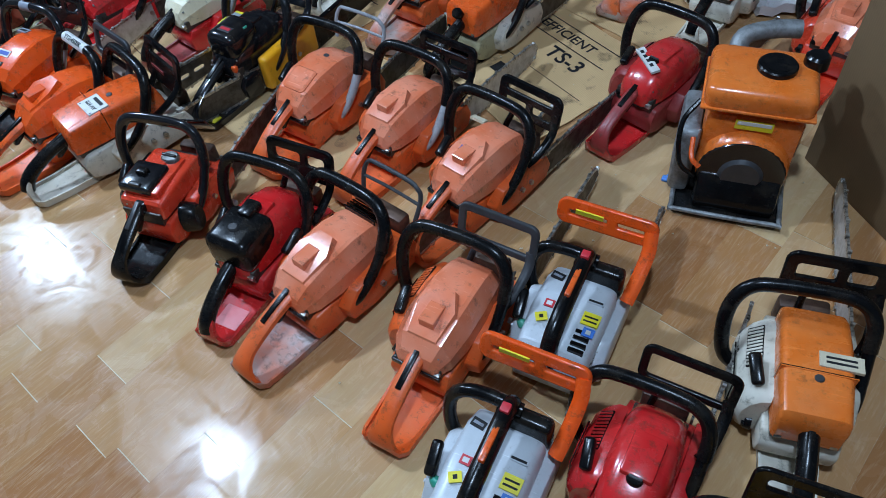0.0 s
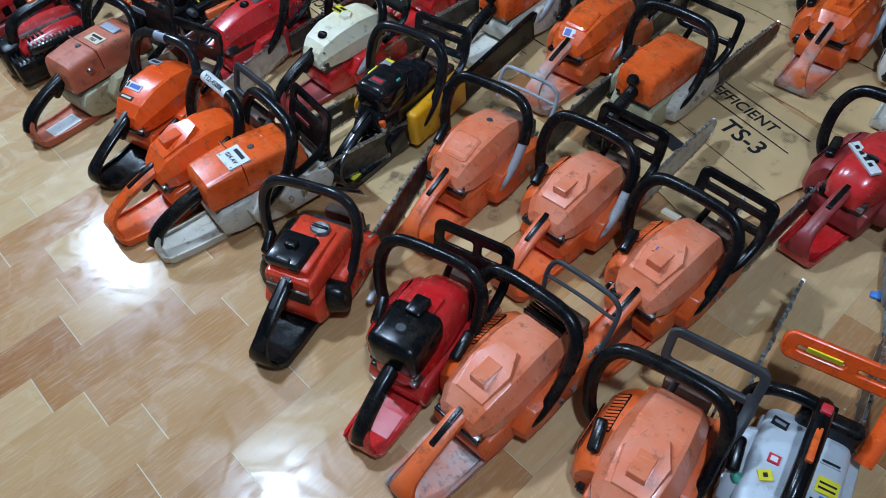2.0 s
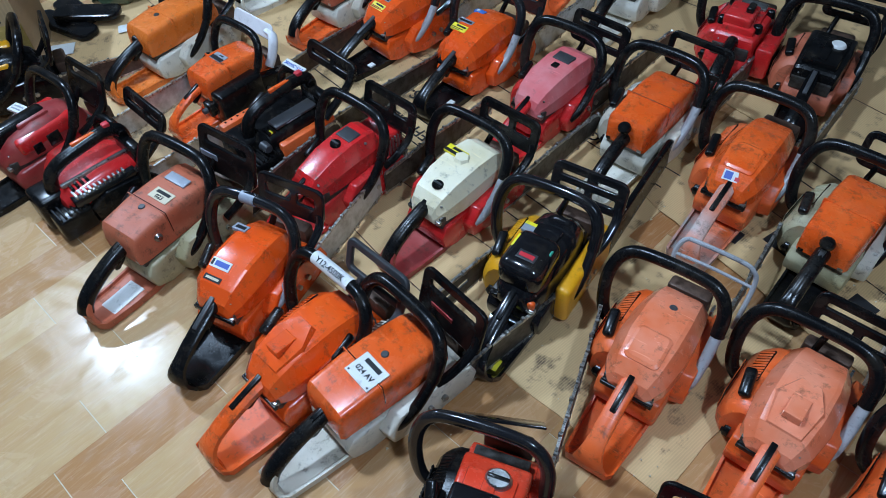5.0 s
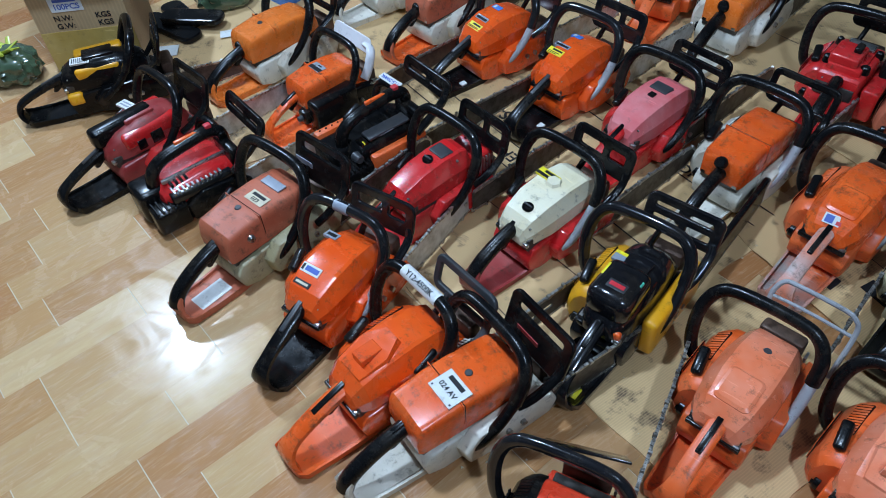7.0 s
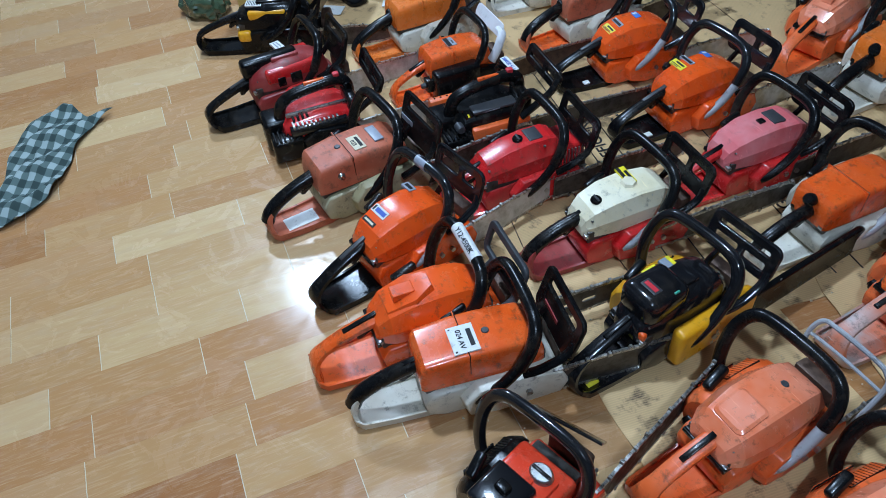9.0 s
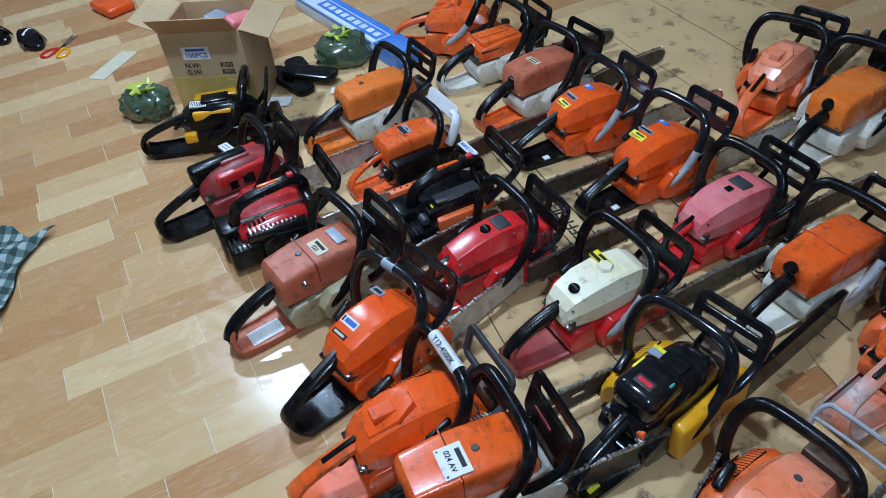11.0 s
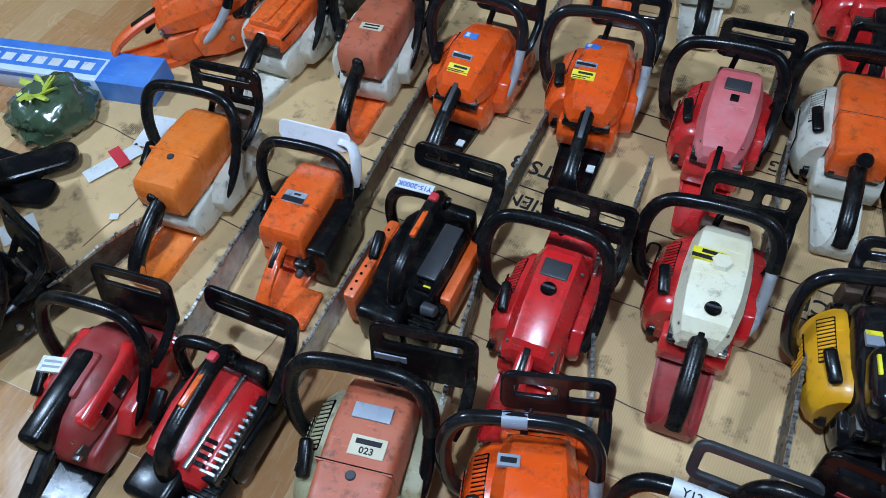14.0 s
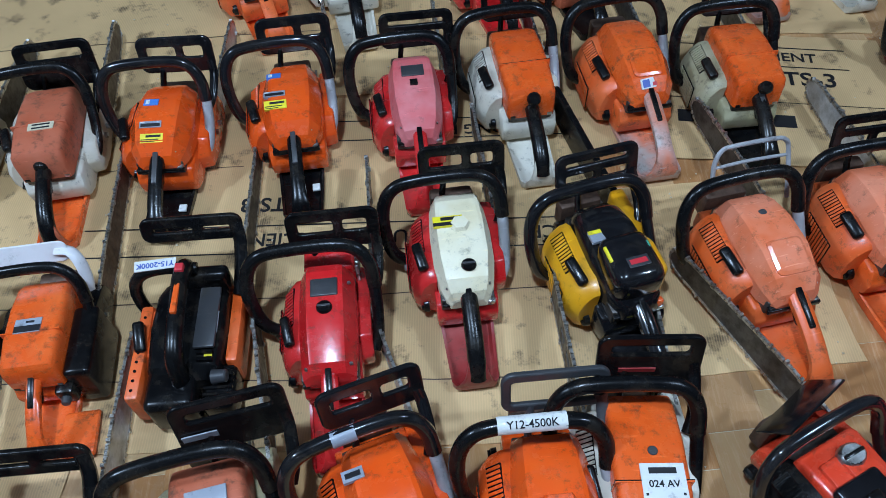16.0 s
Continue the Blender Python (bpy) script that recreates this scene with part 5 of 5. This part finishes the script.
printed(sheet_b, "-EFFICIENT", 0.12, 0.155, 0.050, 0, 0.0006)
printed(sheet_b, "TS-3", 0.21, 0.065, 0.075, 0, 0.0012)
ruled(sheet_b, -0.30, 0.32, 0.195)
ruled(sheet_b, -0.30, 0.32, 0.115)
ruled(sheet_b, -0.35, 0.38, -0.03, 0.002)
for sheet_ob, spans in ((sheet_a, ((-0.7, 0.7, -0.16, 1), (-0.75, 0.6, -0.33, -1), (-0.7, -0.1, 0.25, 0))), (sheet_c, ((-0.8, 0.7, 0.12, 0), (-0.75, 0.8, -0.2, 1))), (sheet_f, ((-0.5, 0.5, -0.1, 2),)), (sheet_d, ((-0.4, 0.4, 0.1, 3), (-0.4, 0.35, -0.2, 88)))):
    for x0, x1, cy, turn in spans:
        part("crease", cached(("crease", x1 - x0), lambda: finish(add_tube(bmesh.new(), [((x1 - x0) * k / 12, 0.003 * math.sin(k * 2.3), 0) for k in range(13)], 0.0016, 6, 1, 0.4), "crease")), "bar_rust", sheet_ob, at=pose(x0 if turn < 45 else -0.1, cy, 0.0009, 0, 0, turn))
for k, (bx, by, bw) in enumerate(((-0.10, -0.10, 0.09), (0.02, -0.11, 0.07), (0.12, -0.10, 0.06), (-0.2, -0.17, 0.05))):
    part("printed_block", cached(("block", bw), lambda: finish(box(-bw / 2, bw / 2, -0.022, 0.022, 0, 0.0004), "block")), "ink", sheet_b, at=pose(bx, by, 0.0011, 0, 0, 8 * (k % 2)))

# ---- pump engine and tall carton ----
engine = tagged(new("pump_engine"), "small petrol engine with an orange fuel tank", "engine")
engine.matrix_basis = pose(1.696, 1.588, 0, 0, 0, 29)
base = part("base_frame", box(-0.135, 0.110, -0.165, 0.09, 0, 0.018, 0.008), "black", engine)
part("base_rim", tube([(-0.135, 0.05, 0.020), (-0.136, -0.150, 0.020), (-0.120, -0.166, 0.020), (0.095, -0.166, 0.020), (0.110, -0.150, 0.020), (0.110, 0.05, 0.020)], 0.006, 8, 4), "alloy", base)
# added black block: the dark of the recoil opening down to the base
part("lower_casing", prism([(-0.150, 0.018), (-0.150, 0.050), (-0.118, 0.110), (-0.06, 0.110), (-0.06, 0.018)], -0.092, 0.094, 0.010), "black", engine, "black block standing in for the shaded lower opening")
part("choke_lever", tube([(-0.12, -0.10, 0.19), (-0.115, -0.14, 0.165), (-0.095, -0.15, 0.15)], 0.006, 8), "orange", engine)
part("crankcase", prism([(-0.09, 0.02), (-0.09, 0.12), (-0.05, 0.21), (0.07, 0.22), (0.09, 0.16), (0.09, 0.02)], -0.085, 0.085, 0.012), "alloy", engine)
shroud = part("fan_shroud", add_cyl(prism([(-0.085, 0.09), (-0.085, 0.255), (0.08, 0.255), (0.08, 0.13)], -0.105, 0.105, 0.016), (0.0, -0.08, 0.115), (0, -1, 0), 0.104, 0.035, 28, 0.098, 0.006), "amber", engine)
part("recoil_opening", cyl((0.0, -0.111, 0.112), (0, -1, 0), 0.097, 0.006, 32, 0.094), "black_gloss", shroud)
part("recoil_hub", cyl((0.0, -0.115, 0.112), (0, -1, 0), 0.052, 0.010, 24, 0.046, 0.004), "smoke", shroud)
tank = part("fuel_tank", box(-0.118, 0.112, -0.10, 0.080, 0.262, 0.332, 0.022, 4), "amber", engine)
part("tank_seam", box(-0.122, 0.116, -0.104, 0.084, 0.276, 0.283, 0.003), "amber", tank)
part("tank_cap", add_cyl(cyl((0.02, 0.0, 0.332), (0, 0, 1), 0.043, 0.012, 28, 0.042, 0.003), (0.02, 0, 0.342), (0, 0, 1), 0.030, 0.003, 24), "black", tank)
part("air_filter_knob", cyl((0.098, 0.035, 0.325), (0, 0, 1), 0.027, 0.03, 20, 0.026, 0.006), "black", tank)
plate_label = part("label", box(-0.04, 0.04, -0.0895, -0.087, 0.225, 0.250), "label_yellow", shroud)
part("print", box(-0.036, 0.036, -0.0905, -0.089, 0.238, 0.247), "label", plate_label)
part("side_casting", prism([(-0.11, 0.02), (-0.10, 0.20), (0.03, 0.23), (0.05, 0.02)], -0.155, -0.105, 0.015), "alloy", engine)
part("fuel_hose", tube([(-0.12, -0.05, 0.26), (-0.15, -0.09, 0.22), (-0.14, -0.13, 0.14), (-0.10, -0.12, 0.09)], 0.006, 8), "black", engine)
part("exhaust_pipe", tube([(-0.06, 0.10, 0.26), (-0.05, 0.15, 0.30), (0.02, 0.18, 0.31), (0.07, 0.19, 0.31)], 0.022, 12), "alloy", engine)

tall = tagged(new("tall_carton"), "tall brown carton standing beside the engine", "carton")
tall.matrix_basis = pose(2.12, 1.612, 0, 0, 0, -24)
part("carton_body", box(-0.36, 0.5, 0, 0.38, 0, 0.75, 0.004), "kraft", tall)
part("carton_flap", box(-0.36, 0.5, -0.006, -0.001, 0.62, 0.75, 0.001), "kraft", tall)

# ---- open carton, bags and clutter past the first saws ----
def open_carton(label, x, y, rz, w, d, h):
    ob = tagged(new("open_carton"), label, "carton")
    ob.matrix_basis = pose(x, y, 0, 0, 0, rz)
    t = 0.004
    for nm, b in (("side_panel", (-w / 2, w / 2, -d / 2, -d / 2 + t, 0.004, h)), ("side_panel", (-w / 2, w / 2, d / 2 - t, d / 2, 0.004, h)), ("side_panel", (-w / 2, -w / 2 + t, -d / 2 + t, d / 2 - t, 0.004, h)),
                  ("side_panel", (w / 2 - t, w / 2, -d / 2 + t, d / 2 - t, 0.004, h)), ("carton_base", (-w / 2, w / 2, -d / 2, d / 2, 0, 0.004))):
        part(nm, box(*b), "carton", ob)
    flap = lambda ww, dd: finish(box(-ww / 2, ww / 2, -dd, 0, -0.002, 0.002, 0.001, 1), "flap")
    part("flap", flap(w * 0.96, d * 0.42), "carton", ob, at=pose(0, -d / 2, h, -48))
    part("flap", flap(w * 0.96, d * 0.42), "carton", ob, at=pose(0, d / 2, h, 20, 0, 180))
    part("flap", flap(d * 0.96, w * 0.36), "carton", ob, at=pose(-w / 2, 0, h, -25, 0, -90))
    part("flap", flap(d * 0.96, w * 0.36), "carton", ob, at=pose(w / 2, 0, h, 20, 0, 90))
    return ob


carton = open_carton("open brown carton with tape and stencilled weights", -1.462, 0.400, 63, 0.29, 0.25, 0.34)
face = lambda x, z: pose(x, -0.1265, z, 90)
paper = part("label", box(-0.05, 0.05, -0.024, 0.024, 0, 0.0008), "label", carton, at=face(-0.03, 0.262))
part("lettering", lettering("100PCS", 0.026, 0.0004), "ink_blue", paper, at=Matrix.Translation((0.0, -0.008, 0.0012)))
part("print", box(-0.035, 0.035, 0.008, 0.018, 0.0008, 0.0012), "ink_blue", paper)
for text, x, z in (("N.W:", -0.055, 0.215), ("G.W:", -0.055, 0.188), ("KGS", 0.070, 0.215), ("KGS", 0.070, 0.188)):
    part("lettering", lettering(text, 0.026, 0.0005), "ink", carton, at=face(x, z))
part("packing_tape", box(-0.145, 0.145, -0.1275, -0.1255, 0.0, 0.17), "tape_yellow", carton, "glossy yellowed packing tape")
for k, (px, py, mat) in enumerate(((-0.08, 0.02, "bright_orange"), (0.03, -0.05, "label"), (0.08, 0.06, "pink_red"), (-0.02, 0.08, "label_grey"))):
    pk = tagged(part("packet", box(-0.055, 0.055, -0.035, 0.035, 0, 0.05, 0.012, 3), mat, None), "small coloured packet standing in the open carton", "packet", "packets in the carton")
    pk.matrix_basis = carton.matrix_basis @ pose(px, py, 0.26, 12 * (k - 1), 8, 25 * k)
    filler = tagged(part("packet", box(-0.05, 0.05, -0.03, 0.03, 0, 0.24, 0.008), "label_cream", None), "cream packet filling the carton below", "packet", "packets in the carton")
    filler.matrix_basis = carton.matrix_basis @ pose(px, py, 0.005, 0, 0, 25 * k)

MAT["bag"] = moulded("green_plastic_film", (0.045, 0.075, 0.040), (0.11, 0.15, 0.085), (0.02, 0.03, 0.012), (0.06, 0.22), fade=0.45, dirt=0.5, coat=1.0)
MAT["knot"] = moulded("yellow_green_film", (0.42, 0.48, 0.05), (0.50, 0.52, 0.12), rough=(0.15, 0.35), dirt=0.1)


def plastic_bag(label, x, y, r, seed):
    bag = tagged(new("plastic_bag"), label, "bag", "tied plastic bags")
    bag.matrix_basis = pose(x, y, 0, 0, 0, seed * 40)
    def blob(rx, rz, lift, rough, n=26):
        bm = bmesh.new()
        bmesh.ops.create_icosphere(bm, subdivisions=4, radius=1.0)
        for v in bm.verts:
            d = v.co.normalized()
            k = 1 + rough * noise.noise(d * 2.2 + Vector((seed, 0, 0))) + 0.5 * rough * noise.noise(d * 7 + Vector((0, seed, 0))) + 0.35 * rough * abs(noise.noise(Vector((d.x * 12, d.y * 12, d.z * 2))))
            v.co = Vector((d.x * rx * k, d.y * rx * 0.85 * k, max(0.002 - lift, d.z * rz * k)))
            v.co.z += lift
        return bm
    part("bag_body", blob(r, r * 0.66, r * 0.42, 0.20), "bag", bag)
    knot = bmesh.new()
    for k in range(9):
        a = 2 * math.pi * k / 9
        add_tube(knot, [(0, 0, r * 0.9), (0.02 * math.cos(a), 0.02 * math.sin(a), r * 1.05), (0.055 * math.cos(a + 0.4), 0.05 * math.sin(a + 0.4), r * (1.06 + 0.08 * (k % 3)))], (0.016, 0.008), 6, 4, 0.45)
    part("bag_knot", knot, "knot", bag)
    return bag


plastic_bag("tied green plastic bag beside the carton", -1.53, 0.09, 0.100, 1)
plastic_bag("tied green plastic bag with a yellow knot", -1.53, 0.86, 0.110, 2)

MAT["print_blue"] = moulded("pale_blue_printed_card", (0.55, 0.63, 0.74), (0.60, 0.67, 0.76), rough=(0.3, 0.45), dirt=0.05, coat=0.2)
slim = tagged(new("slim_box"), "long pale blue and white printed box", "box")
slim.matrix_basis = pose(-1.335, 1.020, 0, 0, 0, 15)
part("box_body", box(-0.82, 0, 0, 0.115, 0, 0.070, 0.003), "print_blue", slim)
part("blue_band", box(-0.15, 0.0008, -0.0008, 0.1158, 0.001, 0.0708), "label_blue", slim, "bright blue end band")
part("blue_band", box(-0.82, -0.15, 0.086, 0.1158, 0.040, 0.0706), "label_blue", slim, "bright blue edge band")
part("printed_panel", box(-0.64, -0.16, 0.020, 0.080, 0.0702, 0.0707), "label_blue", slim)
for k in range(9):
    part("printed_mark", cached("printed_mark", lambda: finish(box(-0.017, 0.017, -0.015, 0.015, 0.0707, 0.0711), "printed_mark")), "label", slim, at=Matrix.Translation((-0.60 + 0.050 * k, 0.050, 0)))
part("printed_stripe", box(-0.80, -0.17, -0.0006, 0.0004, 0.050, 0.062), "label_blue", slim)

# ---- plaid cloth, slippers, scissors, papers ----
def plaid():
    m, nt, p = material("green_plaid_cloth")
    tc = nt.nodes.new("ShaderNodeTexCoord")
    fac = []
    for axis in ("X", "Y"):
        w = node(nt, "ShaderNodeTexWave", Scale=6.0, Distortion=0.1)
        w.bands_direction = axis
        nt.links.new(tc.outputs["Object"], w.inputs["Vector"])
        fac.append(ramp(nt, w.outputs["Fac"], [(0.42, 0.0), (0.58, 1.0)]))
    both = nt.nodes.new("ShaderNodeMath")
    both.operation = "ADD"
    for k in (0, 1):
        nt.links.new(fac[k], both.inputs[k])
    half = nt.nodes.new("ShaderNodeMath")
    half.operation = "MULTIPLY"
    half.inputs[1].default_value = 0.5
    nt.links.new(both.outputs[0], half.inputs[0])
    c = ramp(nt, half.outputs[0], [(0.0, (0.022, 0.042, 0.038)), (0.5, (0.085, 0.125, 0.115)), (1.0, (0.30, 0.36, 0.34))])
    nt.links.new(c, p.inputs["Base Color"])
    p.inputs["Roughness"].default_value = 0.9
    bump(nt, p, noise_tex(nt, 300, 2), 0.4, 0.001)
    return m


bm = bmesh.new()
bmesh.ops.create_grid(bm, x_segments=44, y_segments=26, size=0.5)
for v in bm.verts:
    px, py = v.co.x, v.co.y
    v.co = Vector((px * 0.52 + 0.02 * math.sin(py * 9), py * 0.20 * (1.0 + 0.5 * (0.5 - px)) + 0.03 * math.sin(px * 7), 0.012 + 0.012 * (1 + math.sin(px * 19 + py * 8)) * (1 - abs(py)) + 0.02 * abs(noise.noise(Vector((px * 6, py * 6, 3))))))
bmesh.ops.solidify(bm, geom=bm.faces[:], thickness=0.002)
cloth = tagged(part("plaid_cloth", bm, plaid(), None), "crumpled dark green plaid cloth on the floor", "cloth")
cloth.matrix_basis = pose(-0.735, -0.475, 0.0, 0, 0, -22) @ Matrix.Diagonal((1, 0.75, 1, 1))


def slipper(x, y, rz):
    ob = tagged(new("slipper"), "black rubber slide slipper on the floor", "slipper", "pair of slippers")
    ob.matrix_basis = pose(x, y, 0, 0, 0, rz)
    sole = bmesh.new()
    ring = lambda z, k: [((0.045 + 0.008 * math.sin(a)) * math.cos(a) * k, 0.13 * math.sin(a) * k, z) for a in (2 * math.pi * i / 24 for i in range(24))]
    loft(sole, [ring(0, 0.96), ring(0.006, 1.0), ring(0.022, 1.0), ring(0.027, 0.95)])
    part("sole", sole, "rubber", ob)
    strap = bmesh.new()
    rings = []
    for k in range(13):
        a = math.pi * k / 12
        for_side = [(-0.052 * math.cos(a) * s, yy, 0.012 + 0.058 * math.sin(a) * s) for s, yy in ((1, 0.0), (1, 0.085), (0.94, 0.085), (0.94, 0.0))]
        rings.append(for_side)
    loft(strap, rings)
    band = part("strap", strap, "rubber", ob)
    part("white_mark", cached("mark", lambda: finish(add_tube(bmesh.new(), [(-0.028, 0.025, 0.0665), (-0.005, 0.03, 0.0715), (0.03, 0.06, 0.065)], (0.002, 0.006), 6, 4, 0.2), "mark")), "label", band)


slipper(-2.47, -0.36, -70)
slipper(-2.62, -0.52, -62)

scissors = tagged(new("scissors"), "open scissors with red and yellow handles", "scissors")
scissors.matrix_basis = pose(-2.33, -0.22, 0.004, 0, 0, 60)
for s, mat in ((-1, "red"), (1, "yellow")):
    part("handle_ring", tube([(s * 0.012, -0.02, 0), (s * 0.05, -0.035, 0), (s * 0.06, -0.085, 0), (s * 0.03, -0.10, 0), (s * 0.012, -0.07, 0), (s * 0.010, -0.02, 0)], 0.006, 8), mat, scissors)
    part("blade", sheet("blade", [[(-s * 0.004, -0.025), (s * 0.010, -0.02), (-s * 0.012, 0.11), (-s * 0.016, 0.10)]], 0.003, 0.0005), "steel", scissors)


def paper(label, x, y, rz, w, d, mat="label", z=0.001):
    ob = tagged(part("paper_slip", box(-w / 2, w / 2, -d / 2, d / 2, 0, 0.0018), mat, None), label, "paper", "paper scraps")
    ob.matrix_basis = pose(x, y, z, 0, 0, rz)


paper("folded white paper slip on the cardboard", -1.338, 0.552, 62, 0.085, 0.065, z=0.008)
paper("folded white slip lying beside the saw", -1.285, 0.815, -22, 0.045, 0.15, z=0.008)
paper("red printed wrapper band on the white slip", -1.282, 0.835, -22, 0.075, 0.030, "ink_red", z=0.011)
paper("crumpled white plastic film beside the saw", -1.262, 0.945, 12, 0.07, 0.11, "white_plastic", z=0.008)
paper("torn white scrap on the cardboard", -1.156, 0.686, 30, 0.022, 0.018, z=0.008)
paper("white plastic sleeve lying on the floor", -2.02, -0.02, 50, 0.08, 0.24, "label_cream")
clip = tagged(part("blue_clip", add_box(box(-0.016, 0.016, -0.009, 0.009, 0, 0.009, 0.003), -0.006, 0.006, -0.012, 0.012, 0.008, 0.012, 0.002), "label_blue", None), "small blue plastic clip on the tiles", "clip")
clip.matrix_basis = pose(1.591, 1.464, 0.0, 0, 0, 20)

wrap = bmesh.new()
bmesh.ops.create_grid(wrap, x_segments=30, y_segments=18, size=0.5)
for v in wrap.verts:
    px, py = v.co.x, v.co.y
    v.co = Vector((px * 0.34, py * 0.20, 0.03 + 0.07 * math.exp(-(px * px + py * py) * 5) + 0.022 * noise.noise(Vector((px * 7, py * 7, 1))) + 0.012 * noise.noise(Vector((px * 17, py * 17, 5)))))
bmesh.ops.solidify(wrap, geom=wrap.faces[:], thickness=0.03)
foam = tagged(part("foam_wrap", wrap, "white_plastic", None), "crumpled white foam wrap behind the engine", "packaging")
foam.matrix_basis = pose(1.415, 2.40, 0.0, 0, 0, 48)

for k, (px, py, turn, ln) in enumerate(((-1.46, 0.62, 20, 0.26), (-1.44, 0.70, 48, 0.22), (-1.52, 0.68, 5, 0.20))):
    cover = tagged(part("plastic_scabbard", cached(("lying", ln), lambda: sheet("scabbard", [round_outline(-ln / 2, ln / 2, -0.035, 0.035, 0.026)], 0.022, 0.007)), "black", None), "black plastic bar scabbard lying on the cardboard", "scabbard", "loose scabbards")
    cover.matrix_basis = pose(px, py, 0.0165 + 0.022 * (k == 1), 0, 0, turn)
pouch = tagged(part("orange_pouch", box(-0.10, 0.10, -0.07, 0.07, 0, 0.045, 0.018, 3), "bright_orange", None), "soft orange pouch lying on the floor", "pouch")
pouch.matrix_basis = pose(-2.62, 0.02, 0, 0, 0, 25)

# litter: sawdust crumbs and chips on the boards and tiles
r = random.Random(11)
bits = bmesh.new()
for k in range(420):
    px, py, s = r.uniform(-1.6, 1.9), r.uniform(0.45, 2.0), r.uniform(0.0012, 0.0045)
    z = 0.008
    a = r.uniform(0, 6)
    vs = [bits.verts.new((px + s * math.cos(a + 2.1 * i), py + s * math.sin(a + 2.1 * i), z)) for i in range(3)] + [bits.verts.new((px, py, z + s * 0.7))]
    for q in ((0, 1, 3), (1, 2, 3), (2, 0, 3), (2, 1, 0)):
        bits.faces.new([vs[i] for i in q])
tagged(part("sawdust", bits, "label_cream", None), "pale sawdust crumbs scattered on the cardboard", "sawdust", kind="stuff")

# ---- floor planks ----
PW, PL, TURN = 0.1148, 0.348, radians(6)
rnd = random.Random(4)
plank = cached("plank", lambda: finish(box(-PW / 2 + 0.0001, PW / 2 - 0.0001, -PL / 2 + 0.0011, PL / 2 - 0.0011, -0.010, 0.0), "plank"))
rest = bmesh.new()
for i in range(-50, 48):
    shift = rnd.random() * PL
    for j in range(-12, 18):
        u, v = (i + 0.5) * PW, j * PL + shift
        px, py = u * math.cos(TURN) - v * math.sin(TURN) + 0.095, u * math.sin(TURN) + v * math.cos(TURN) + 0.03
        if not (-4.64 < px < 4.24 and -2.54 < py < 4.24):
            continue
        if (-1.9 < px < 2.35 and -0.75 < py < 0.62) or (1.15 < px < 2.3 and 0.6 < py < 1.75):
            tile = part("plank", plank, "plank", floor)
            tile.matrix_basis = pose(px, py, 0, 0, 0, math.degrees(TURN))
        else:
            start = len(rest.verts)
            add_box(rest, -PW / 2 + 0.0002, PW / 2 - 0.0002, -PL / 2 + 0.0007, PL / 2 - 0.0007, -0.010, 0.0)
            rest.verts.ensure_lookup_table()
            bmesh.ops.transform(rest, matrix=pose(px, py, 0, 0, 0, math.degrees(TURN)), verts=rest.verts[start:])
far = part("plank_field", rest, "plank", floor)
far["kind"] = "stuff"
